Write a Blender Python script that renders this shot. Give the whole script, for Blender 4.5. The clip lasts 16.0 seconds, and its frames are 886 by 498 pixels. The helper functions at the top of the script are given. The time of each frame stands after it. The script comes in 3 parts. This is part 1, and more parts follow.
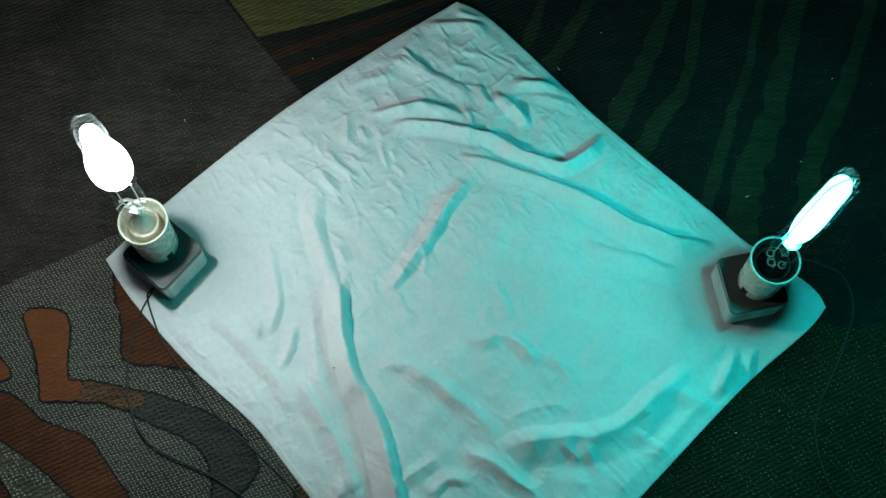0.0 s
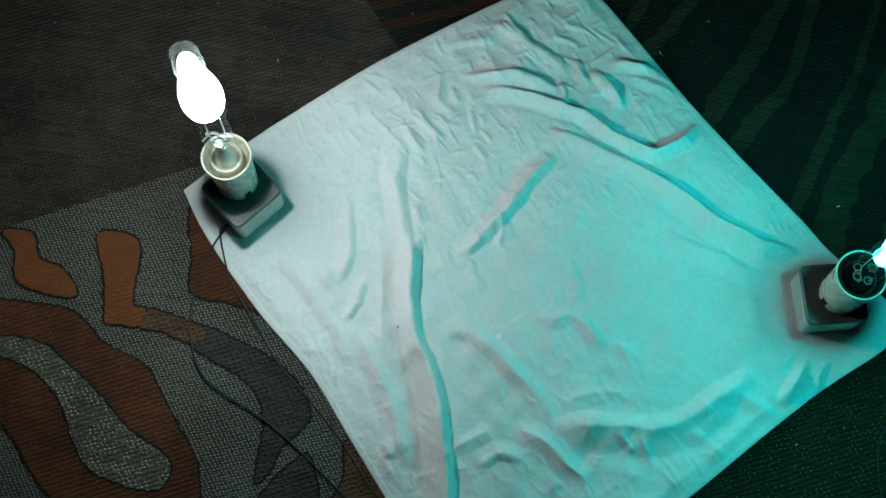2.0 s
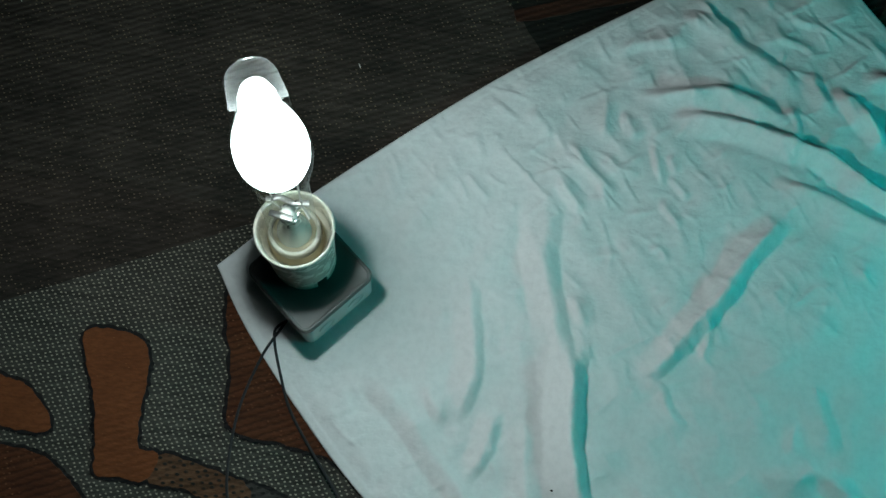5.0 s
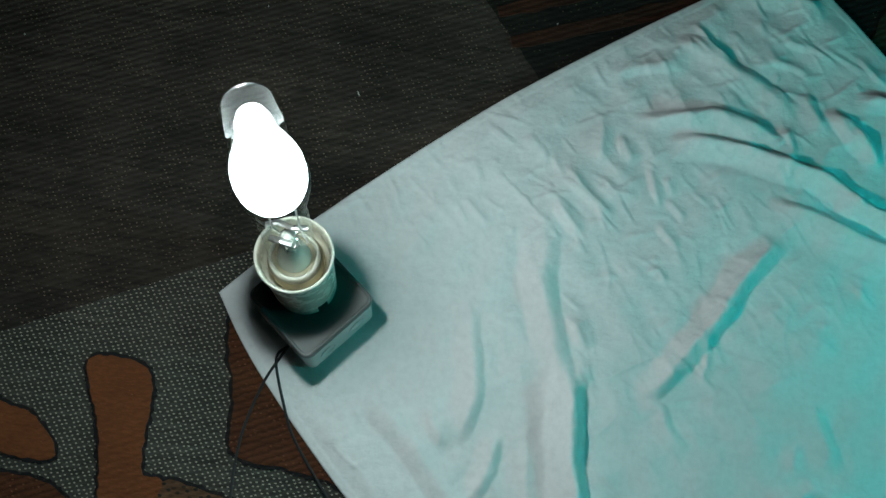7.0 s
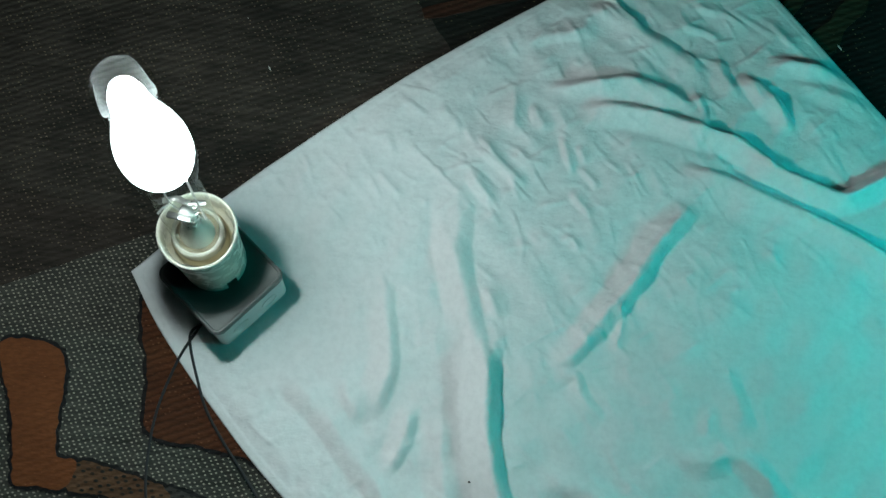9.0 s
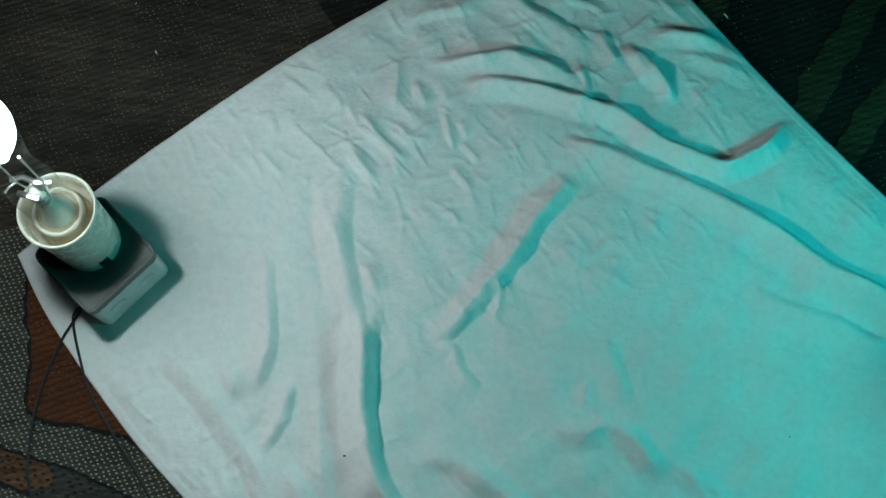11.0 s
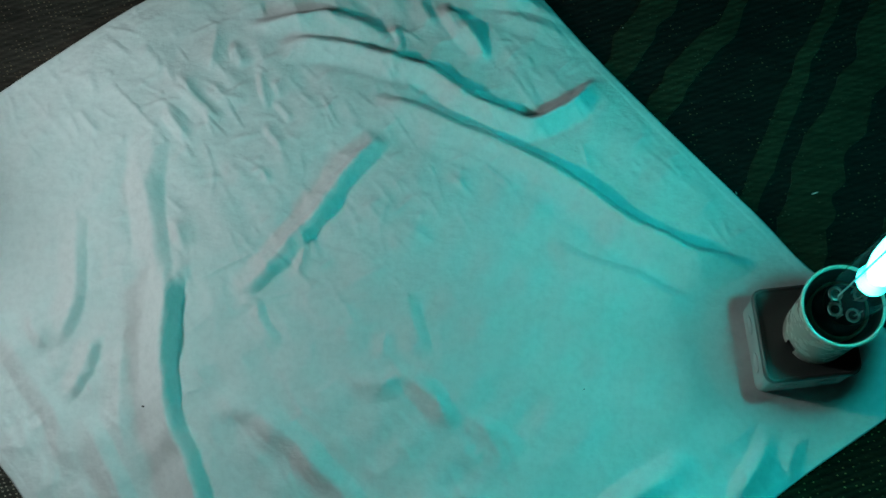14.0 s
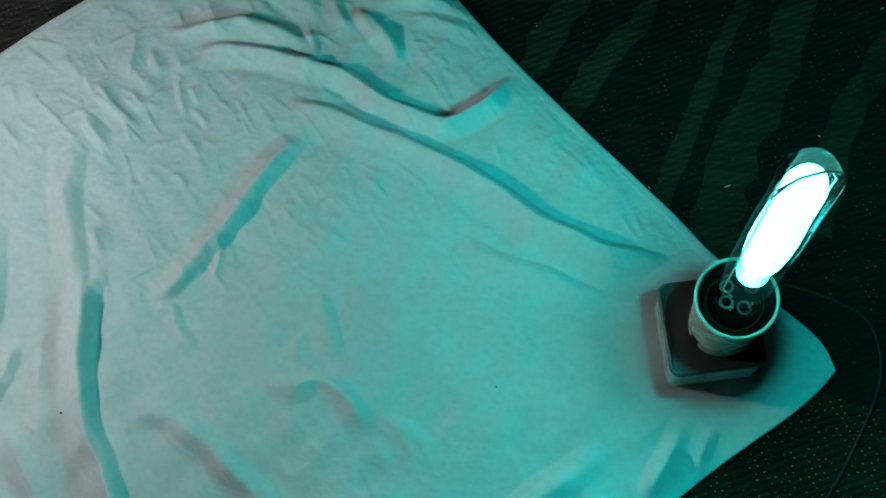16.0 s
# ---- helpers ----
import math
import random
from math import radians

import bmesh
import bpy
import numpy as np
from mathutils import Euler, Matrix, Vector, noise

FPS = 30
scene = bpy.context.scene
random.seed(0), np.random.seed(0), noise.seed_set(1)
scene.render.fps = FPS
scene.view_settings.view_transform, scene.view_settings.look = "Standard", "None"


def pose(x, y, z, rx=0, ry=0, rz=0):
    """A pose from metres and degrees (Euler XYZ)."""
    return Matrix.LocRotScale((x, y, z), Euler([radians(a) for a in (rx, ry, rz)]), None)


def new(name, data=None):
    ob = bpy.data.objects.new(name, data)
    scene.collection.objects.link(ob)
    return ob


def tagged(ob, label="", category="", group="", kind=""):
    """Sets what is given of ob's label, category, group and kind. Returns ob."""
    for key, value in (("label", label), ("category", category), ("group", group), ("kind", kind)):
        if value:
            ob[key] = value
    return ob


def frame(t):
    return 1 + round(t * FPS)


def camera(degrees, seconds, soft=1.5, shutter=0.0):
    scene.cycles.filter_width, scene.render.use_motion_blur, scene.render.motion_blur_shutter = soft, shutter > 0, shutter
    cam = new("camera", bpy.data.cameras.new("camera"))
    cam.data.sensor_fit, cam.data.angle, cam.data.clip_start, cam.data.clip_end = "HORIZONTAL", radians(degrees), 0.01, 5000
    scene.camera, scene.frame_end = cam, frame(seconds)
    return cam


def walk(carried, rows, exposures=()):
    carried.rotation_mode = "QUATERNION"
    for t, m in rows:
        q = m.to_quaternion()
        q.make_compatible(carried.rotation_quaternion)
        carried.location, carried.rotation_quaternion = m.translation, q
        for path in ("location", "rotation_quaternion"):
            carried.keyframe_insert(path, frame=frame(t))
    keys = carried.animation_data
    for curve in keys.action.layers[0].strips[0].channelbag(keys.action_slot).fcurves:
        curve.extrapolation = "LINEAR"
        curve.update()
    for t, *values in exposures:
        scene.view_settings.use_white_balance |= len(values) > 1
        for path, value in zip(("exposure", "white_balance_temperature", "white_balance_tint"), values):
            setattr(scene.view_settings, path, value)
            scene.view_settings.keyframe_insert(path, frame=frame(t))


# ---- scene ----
cam = camera(39.0, 16.0)
PATH = [
    (0.0, 0.0618, -0.2186, 1.6107, 18.36, -0.02, -0.21),
    (0.5, 0.0592, -0.2210, 1.6052, 18.17, -0.07, 1.20),
    (1.0, 0.0563, -0.2156, 1.5951, 17.64, 0.07, 3.20),
    (1.5, 0.0508, -0.2120, 1.5907, 17.16, 0.31, 4.72),
    (2.0, 0.0358, -0.2147, 1.5890, 16.95, 0.30, 7.33),
    (2.5, 0.0151, -0.2145, 1.5785, 16.97, 0.56, 8.40),
    (3.0, -0.0226, -0.2178, 1.5739, 17.02, 0.71, 8.13),
    (3.5, -0.0874, -0.0935, 1.3762, 14.53, 0.33, 6.68),
    (4.0, -0.1238, -0.0010, 1.1394, 13.27, 0.18, 7.37),
    (4.5, -0.1691, 0.0537, 1.0645, 13.78, -1.12, 7.57),
    (5.0, -0.1705, 0.0545, 1.0678, 15.29, -0.77, 8.04),
    (7.5, -0.1561, 0.0469, 1.0757, 16.70, -0.20, 7.25),
    (8.0, -0.1484, 0.0472, 1.0743, 16.49, -0.64, 6.99),
    (8.5, -0.1376, 0.0479, 1.0734, 16.09, -1.14, 6.46),
    (9.0, -0.1088, 0.0483, 1.0719, 15.78, -1.00, 5.74),
    (11.5, 0.0817, 0.0334, 1.0688, 15.80, 2.19, 5.23),
    (12.0, 0.1192, 0.0166, 1.0639, 16.23, 2.63, 5.46),
    (12.5, 0.1476, 0.0016, 1.0612, 16.77, 2.67, 5.90),
    (13.0, 0.1755, -0.0003, 1.0589, 16.80, 2.73, 5.74),
    (13.5, 0.2084, 0.0030, 1.0578, 16.62, 2.83, 5.71),
    (14.0, 0.2482, 0.0060, 1.0575, 16.50, 3.03, 5.61),
    (14.5, 0.2921, 0.0120, 1.0541, 16.47, 3.94, 5.47),
    (15.0, 0.3445, 0.0163, 1.0543, 16.51, 5.51, 5.63),
    (15.5, 0.3414, 0.0144, 1.0540, 16.51, 4.70, 5.02),
    (16.0, 0.3480, 0.0118, 1.0550, 16.56, 4.61, 4.72),
]
walk(cam, [(t, pose(*p)) for t, *p in PATH], [(0.0, 0.03), (2.5, -0.06), (4.2, -0.52), (5.0, -0.58), (9.0, -0.28), (12.5, -0.52), (16.0, -0.5)])

# ---- world and exposure ----
scene.view_settings.exposure = 0.0
world = bpy.data.worlds.new("dim_room")
world.use_nodes = True
world.node_tree.nodes["Background"].inputs[0].default_value = (0.5, 0.6, 0.65, 1)
world.node_tree.nodes["Background"].inputs[1].default_value = 0.001
scene.world = world
WHITE_LIGHT, WHITE_POWER = (0.79, 0.95, 0.97), 1040.0
TEAL_LIGHT, TEAL_POWER = (0.004, 1.0, 0.99), 450.0


# ---- materials ----
class Nodes:
    """Short hand for building a node material."""

    def __init__(self, name):
        self.mat = bpy.data.materials.new(name)
        self.mat.use_nodes = True
        self.tree = self.mat.node_tree
        self.bsdf = self.tree.nodes["Principled BSDF"]
        self.out = self.tree.nodes["Material Output"]

    def add(self, kind, **inputs):
        node = self.tree.nodes.new(kind)
        for key, value in inputs.items():
            node.inputs[key.replace("_", " ")].default_value = value
        return node

    def link(self, a, b):
        self.tree.links.new(a, b)

    def coords(self, turn=0.0, stretch=(1, 1, 1)):
        tex = self.tree.nodes.new("ShaderNodeTexCoord")
        m = self.tree.nodes.new("ShaderNodeMapping")
        m.inputs["Rotation"].default_value = (0, 0, radians(turn))
        m.inputs["Scale"].default_value = stretch
        self.link(tex.outputs["Object"], m.inputs["Vector"])
        return m.outputs["Vector"]

    def noise(self, vec, scale, detail=4.0, rough=0.6):
        n = self.add("ShaderNodeTexNoise", Scale=scale, Detail=detail, Roughness=rough)
        self.link(vec, n.inputs["Vector"])
        return n.outputs["Fac"]

    def dots(self, vec, scale, randomness=0.8):
        n = self.add("ShaderNodeTexVoronoi", Scale=scale, Randomness=randomness)
        n.voronoi_dimensions = "2D"
        self.link(vec, n.inputs["Vector"])
        return n

    def ramp(self, fac, stops):
        r = self.tree.nodes.new("ShaderNodeValToRGB")
        el = r.color_ramp.elements
        while len(el) < len(stops):
            el.new(0.5)
        for e, (p, c) in zip(el, stops):
            e.position, e.color = p, (c, c, c, 1) if isinstance(c, float) else (*c, 1)
        self.link(fac, r.inputs["Fac"])
        return r.outputs["Color"]

    def mix(self, fac, a, b, mode="MIX"):
        m = self.tree.nodes.new("ShaderNodeMix")
        m.data_type, m.blend_type = "RGBA", mode
        sockets = [m.inputs[0], m.inputs[6], m.inputs[7]]
        for sock, v in zip(sockets, (fac, a, b)):
            if isinstance(v, bpy.types.NodeSocket):
                self.link(v, sock)
            elif isinstance(v, (int, float)):
                sock.default_value = v
            else:
                sock.default_value = (*v, 1)
        return m.outputs[2]

    def math(self, op, a, b):
        m = self.tree.nodes.new("ShaderNodeMath")
        m.operation = op
        for sock, v in zip(m.inputs, (a, b)):
            if isinstance(v, bpy.types.NodeSocket):
                self.link(v, sock)
            else:
                sock.default_value = v
        return m.outputs[0]

    def finish(self, color, rough=0.8, height=None, strength=0.3, distance=0.001):
        if isinstance(color, bpy.types.NodeSocket):
            self.link(color, self.bsdf.inputs["Base Color"])
        else:
            self.bsdf.inputs["Base Color"].default_value = (*color, 1)
        if isinstance(rough, bpy.types.NodeSocket):
            self.link(rough, self.bsdf.inputs["Roughness"])
        else:
            self.bsdf.inputs["Roughness"].default_value = rough
        if height is not None:
            b = self.add("ShaderNodeBump", Strength=strength, Distance=distance)
            self.link(height, b.inputs["Height"])
            self.link(b.outputs["Normal"], self.bsdf.inputs["Normal"])
        return self.mat


THREAD = -25.0  # the way the carpet's weft runs, in degrees


def carpet_material(name, dark, light, dot, dot_scale=190.0, dot_size=0.26, rows=0.0, patchy=0.5, scatter=0.42, streaky=0.55):
    n = Nodes(name)
    v = n.coords(THREAD, (1, 1, 1))
    broad = n.ramp(n.noise(v, 9.0, 3.0), [(0.35, 0.0), (0.68, 1.0)])
    fine = n.noise(n.coords(THREAD, (0.35, 1, 1)), 420.0, 3.0, 0.7)
    base = n.mix(broad, dark, light)
    base = n.mix(0.55, base, n.ramp(fine, [(0.25, 0.25), (0.75, 1.0)]), "MULTIPLY")
    streak = n.noise(n.coords(THREAD, (0.07, 1, 1)), 230.0, 3.0, 0.7)
    base = n.mix(1.0, base, n.ramp(streak, [(0.32, 1.0 - streaky), (0.66, 1.0)]), "MULTIPLY")
    base = n.mix(1.0, base, (1.25, 1.25, 1.25), "MULTIPLY")
    cells = n.dots(n.coords(THREAD, (0.66, 1, 1)), dot_scale, scatter)
    spot = n.ramp(cells.outputs["Distance"], [(dot_size * 0.75, 1.0), (dot_size, 0.0)])
    keep = n.ramp(n.noise(v, 60.0, 2.0), [(patchy - 0.08, 0.0), (patchy + 0.08, 1.0)])
    spot = n.math("MULTIPLY", spot, keep)
    wave = n.add("ShaderNodeTexWave", Scale=52.0, Distortion=2.2, Detail=2.0)
    wave.inputs["Detail Scale"].default_value = 3.0
    wave.bands_direction = "Y"
    n.link(v, wave.inputs["Vector"])
    line = n.ramp(wave.outputs["Fac"], [(0.0, 1.0 - rows), (0.6, 1.0)])
    base = n.mix(1.0, base, line, "MULTIPLY")
    col = n.mix(spot, base, dot)
    bump = n.math("ADD", n.math("ADD", fine, spot), n.math("MULTIPLY", wave.outputs["Fac"], 0.8))
    n.bsdf.inputs["Specular IOR Level"].default_value = 0.25
    return n.finish(col, 0.92, bump, 0.7, 0.0012)


GREY_CARPET = carpet_material("grey_dotted_pile", (0.054, 0.053, 0.044), (0.098, 0.095, 0.08), (0.36, 0.33, 0.26), 290.0, 0.22, 0.06, 0.24, 0.3)
BROWN_CARPET = carpet_material("dark_ribbed_pile", (0.034, 0.027, 0.022), (0.078, 0.061, 0.049), (0.2, 0.15, 0.1), 250.0, 0.16, 0.25, 0.52, 0.4)
OLIVE_CARPET = carpet_material("dark_olive_pile", (0.022, 0.015, 0.006), (0.045, 0.03, 0.012), (0.26, 0.23, 0.08), 190.0, 0.13, 0.6, 0.5)
GREEN_CARPET = carpet_material("bottle_green_pile", (0.009, 0.008, 0.007), (0.02, 0.019, 0.014), (0.15, 0.14, 0.06), 210.0, 0.12, 0.3, 0.6)
SAGE_PILE = carpet_material("sage_green_pile", (0.03, 0.029, 0.013), (0.052, 0.05, 0.024), (0.09, 0.09, 0.05), 230.0, 0.15, 0.25, 0.62)
MUSTARD_PILE = carpet_material("mustard_pile", (0.12, 0.095, 0.03), (0.17, 0.135, 0.045), (0.24, 0.2, 0.08), 230.0, 0.18, 0.2, 0.6)
RUST_PILE = carpet_material("rust_orange_pile", (0.15, 0.046, 0.016), (0.2, 0.064, 0.022), (0.27, 0.1, 0.04), 260.0, 0.12, 0.03, 0.66, 0.42, 0.16)
BRICK_PILE = carpet_material("red_brown_pile", (0.075, 0.024, 0.011), (0.15, 0.05, 0.02), (0.2, 0.08, 0.035), 240.0, 0.18, 0.4, 0.58, 0.42, 0.3)
DARK_BRICK_PILE = carpet_material("dark_red_brown_pile", (0.04, 0.014, 0.008), (0.07, 0.024, 0.012), (0.09, 0.04, 0.02), 240.0, 0.16, 0.4, 0.6)
COFFEE_PILE = carpet_material("coffee_dotted_pile", (0.12, 0.06, 0.03), (0.17, 0.085, 0.045), (0.02, 0.018, 0.015), 190.0, 0.28, 0.2, 0.42)
CHARCOAL_PILE = carpet_material("charcoal_dotted_pile", (0.05, 0.046, 0.042), (0.075, 0.07, 0.062), (0.018, 0.017, 0.016), 190.0, 0.3, 0.2, 0.4)
BLACK_PILE = carpet_material("black_outline_pile", (0.012, 0.011, 0.012), (0.024, 0.022, 0.022), (0.05, 0.05, 0.05), 240.0, 0.15, 0.0, 0.6)
PALE_PILE = carpet_material("pale_ribbed_pile", (0.11, 0.105, 0.075), (0.17, 0.16, 0.115), (0.42, 0.4, 0.32), 230.0, 0.24, 0.55, 0.5)


def cloth_material():
    n = Nodes("white_cotton")
    v = n.coords()
    warp = n.add("ShaderNodeTexWave", Scale=900.0)
    weft = n.add("ShaderNodeTexWave", Scale=900.0)
    warp.bands_direction, weft.bands_direction = "X", "Y"
    turned = n.coords(48.0)
    n.link(turned, warp.inputs["Vector"])
    n.link(turned, weft.inputs["Vector"])
    weave = n.math("ADD", warp.outputs["Fac"], weft.outputs["Fac"])
    creases = n.noise(n.coords(52.0, (0.4, 1, 1)), 110.0, 4.0, 0.6)
    crumple = n.math("ADD", n.noise(v, 55.0, 5.0, 0.6), n.math("MULTIPLY", creases, 0.6))
    stain = n.ramp(n.noise(v, 7.0, 5.0, 0.65), [(0.3, (0.78, 0.77, 0.77)), (0.65, (0.87, 0.87, 0.87))])
    fleck = n.ramp(n.noise(v, 160.0, 3.0), [(0.3, 0.93), (0.6, 1.0)])
    col = n.mix(1.0, stain, fleck, "MULTIPLY")
    height = n.math("ADD", n.math("MULTIPLY", weave, 0.012), crumple)
    n.bsdf.inputs["Specular IOR Level"].default_value = 0.25
    n.bsdf.inputs["Sheen Weight"].default_value = 0.15
    return n.finish(col, 0.72, height, 0.6, 0.0022)


def plain_material(name, color, rough, speck=0.1, metal=0.0, grain=90.0, bump=0.15):
    n = Nodes(name)
    v = n.coords()
    dirt = n.ramp(n.noise(v, grain * 0.25, 5.0), [(0.3, 1.0 - speck), (0.65, 1.0)])
    col = n.mix(1.0, color, dirt, "MULTIPLY")
    r = n.ramp(n.noise(v, grain, 4.0), [(0.3, max(rough - 0.08, 0.02)), (0.7, min(rough + 0.1, 1.0))])
    n.bsdf.inputs["Metallic"].default_value = metal
    return n.finish(col, r, n.noise(v, grain * 6, 3.0), bump, 0.0004)


CLOTH = cloth_material()
BOX_PLASTIC = plain_material("grey_plastic", (0.66, 0.67, 0.64), 0.42, 0.25)
# the box's plastic again, darker: the holder's shade is put into its colour
SHADED_LID_PLASTIC = plain_material("shaded_grey_plastic_lid", (0.12, 0.125, 0.118), 0.45, 0.25)
PORCELAIN = plain_material("cream_porcelain", (0.8, 0.77, 0.66), 0.25, 0.12)
BRASS = plain_material("dull_brass_shell", (0.72, 0.62, 0.42), 0.5, 0.3, 0.4)
STEEL = plain_material("bright_steel", (0.85, 0.84, 0.8), 0.32, 0.15, 1.0)
STEM = plain_material("milky_stem_glass", (0.82, 0.82, 0.75), 0.12, 0.15)
CAP = plain_material("tan_cap_cement", (0.5, 0.44, 0.3), 0.5, 0.3)
CABLE = plain_material("black_cable_rubber", (0.018, 0.018, 0.02), 0.75, 0.3)
# near-black for dark things, and for shade painted inside the lamp holders
DARK_AND_SHADE = plain_material("dark_parts_and_shade", (0.02, 0.02, 0.02), 0.7, 0.3)
WALL = plain_material("matt_wall_paint", (0.1, 0.095, 0.09), 0.85, 0.12, 0.0, 20.0)
CEILING = plain_material("matt_ceiling_paint", (0.14, 0.14, 0.135), 0.9, 0.08, 0.0, 20.0)
LINT = plain_material("pale_lint", (0.6, 0.6, 0.55), 0.9, 0.1)


def glass_material():
    n = Nodes("clear_bulb_glass")
    clear = n.tree.nodes.new("ShaderNodeBsdfTransparent")
    clear.inputs["Color"].default_value = (0.95, 0.97, 0.95, 1)
    gloss = n.tree.nodes.new("ShaderNodeBsdfGlossy")
    gloss.inputs["Roughness"].default_value = 0.01
    weight = n.tree.nodes.new("ShaderNodeLayerWeight")
    weight.inputs["Blend"].default_value = 0.5
    m = n.tree.nodes.new("ShaderNodeMixShader")
    rim = n.math("ADD", n.math("MULTIPLY", n.math("POWER", weight.outputs["Facing"], 7.0), 0.5), 0.006)
    n.link(rim, m.inputs["Fac"])
    n.link(clear.outputs["BSDF"], m.inputs[1])
    n.link(gloss.outputs["BSDF"], m.inputs[2])
    n.link(m.outputs["Shader"], n.out.inputs["Surface"])
    return n.mat


def glow_material(name, color, power):
    n = Nodes(name)
    e = n.tree.nodes.new("ShaderNodeEmission")
    e.inputs["Color"].default_value = (*color, 1)
    e.inputs["Strength"].default_value = power
    n.link(e.outputs["Emission"], n.out.inputs["Surface"])
    return n.mat


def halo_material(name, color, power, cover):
    """An added glowing shell imitating the bulb's glare; it lets most of the arc's light through."""
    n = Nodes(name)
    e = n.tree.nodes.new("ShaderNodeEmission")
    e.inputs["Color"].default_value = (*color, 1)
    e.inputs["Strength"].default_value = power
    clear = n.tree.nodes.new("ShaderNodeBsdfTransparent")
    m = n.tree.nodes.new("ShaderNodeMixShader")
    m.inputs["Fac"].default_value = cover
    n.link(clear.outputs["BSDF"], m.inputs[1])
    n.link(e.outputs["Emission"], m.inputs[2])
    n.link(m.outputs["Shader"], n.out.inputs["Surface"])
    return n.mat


GLASS = glass_material()
WHITE_HALO = halo_material("white_glare_shell", WHITE_LIGHT, 20.0, 0.3)
TEAL_HALO = halo_material("teal_glare_shell", (0.16, 1.0, 0.94), 18.0, 0.3)
WHITE_GLOW = glow_material("white_arc_glow", WHITE_LIGHT, WHITE_POWER)
TEAL_GLOW = glow_material("teal_arc_glow", TEAL_LIGHT, TEAL_POWER)


# ---- mesh helpers ----
def part(name, bm, material, parent=None, label="", smooth=False):
    mesh = bpy.data.meshes.new(name)
    bm.to_mesh(mesh)
    bm.free()
    mesh.materials.append(material)
    if smooth:
        mesh.polygons.foreach_set("use_smooth", [True] * len(mesh.polygons))
    ob = new(name, mesh)
    if parent is not None:
        ob.parent = parent
    if label:
        tagged(ob, label=label)
    return ob


def spline(points, steps=8, closed=False):
    """A Catmull-Rom curve through the points."""
    p = [np.array(q, float) for q in points]
    n = len(p)
    out = []
    for i in range(n if closed else n - 1):
        if closed:
            a, b, c, d = p[i - 1], p[i], p[(i + 1) % n], p[(i + 2) % n]
        else:
            a, b, c, d = p[max(i - 1, 0)], p[i], p[i + 1], p[min(i + 2, n - 1)]
        for k in range(steps):
            t = k / steps
            out.append(0.5 * (2 * b + (c - a) * t + (2 * a - 5 * b + 4 * c - d) * t * t + (3 * b - a - 3 * c + d) * t ** 3))
    if not closed:
        out.append(p[-1])
    return np.array(out)


def slab(outline, z0, z1):
    """A flat piece with the given outline, from z0 up to z1."""
    bm = bmesh.new()
    low = [bm.verts.new((x, y, z0)) for x, y in outline]
    high = [bm.verts.new((x, y, z1)) for x, y in outline]
    n = len(outline)
    bm.faces.new(high)
    bm.faces.new(low[::-1])
    for i in range(n):
        bm.faces.new((low[i], low[(i + 1) % n], high[(i + 1) % n], high[i]))
    bmesh.ops.recalc_face_normals(bm, faces=bm.faces)
    bmesh.ops.triangulate(bm, faces=[f for f in bm.faces if len(f.verts) > 4])
    return bm


def lathe(profile, segments=48, closed=False):
    bm = bmesh.new()
    rings = []
    for r, z in profile:
        if r < 1e-6:
            rings.append([bm.verts.new((0, 0, z))])
        else:
            rings.append([bm.verts.new((r * math.cos(2 * math.pi * k / segments), r * math.sin(2 * math.pi * k / segments), z)) for k in range(segments)])
    for a, b in zip(rings, rings[1:]):
        for k in range(segments):
            j = (k + 1) % segments
            if len(a) == 1 and len(b) == 1:
                continue
            if len(a) == 1:
                bm.faces.new((a[0], b[k], b[j]))
            elif len(b) == 1:
                bm.faces.new((a[k], b[0], a[j]))
            else:
                bm.faces.new((a[k], a[j], b[j], b[k]))
    bmesh.ops.recalc_face_normals(bm, faces=bm.faces)
    return bm


def tube(path, radius, segments=8, flat=1.0):
    """A round or flattened cord along a path of (x, y, z)."""
    bm = bmesh.new()
    path = [Vector(p) for p in path]
    rings = []
    for i, p in enumerate(path):
        d = (path[min(i + 1, len(path) - 1)] - path[max(i - 1, 0)]).normalized()
        ref = Vector((0, 0, 1)) if abs(d.z) < 0.9 else Vector((1, 0, 0))
        side = d.cross(ref).normalized()
        up = side.cross(d)
        rings.append([bm.verts.new(p + radius * (side * math.cos(a) * flat + up * math.sin(a))) for a in [2 * math.pi * k / segments for k in range(segments)]])
    for a, b in zip(rings, rings[1:]):
        for k in range(segments):
            bm.faces.new((a[k], a[(k + 1) % segments], b[(k + 1) % segments], b[k]))
    bm.faces.new(rings[0])
    bm.faces.new(rings[-1])
    bmesh.ops.recalc_face_normals(bm, faces=bm.faces)
    return bm


def rounded_square(half, corner, steps=6):
    pts = []
    for q in range(4):
        a0 = q * math.pi / 2
        cx, cy = [(1, 1), (-1, 1), (-1, -1), (1, -1)][q]
        for k in range(steps + 1):
            a = a0 + k / steps * math.pi / 2
            pts.append((cx * (half - corner) + corner * math.cos(a), cy * (half - corner) + corner * math.sin(a)))
    return pts


def rounded_box(half, corner, layers):
    """A box with rounded upright corners; layers are (inset, z) from below to above."""
    bm = bmesh.new()
    rings = [[bm.verts.new((x, y, z)) for x, y in rounded_square(half - inset, max(corner - inset, 0.001))] for inset, z in layers]
    n = len(rings[0])
    for a, b in zip(rings, rings[1:]):
        for k in range(n):
            bm.faces.new((a[k], a[(k + 1) % n], b[(k + 1) % n], b[k]))
    bm.faces.new(rings[0][::-1])
    bm.faces.new(rings[-1])
    bmesh.ops.recalc_face_normals(bm, faces=bm.faces)
    return bm


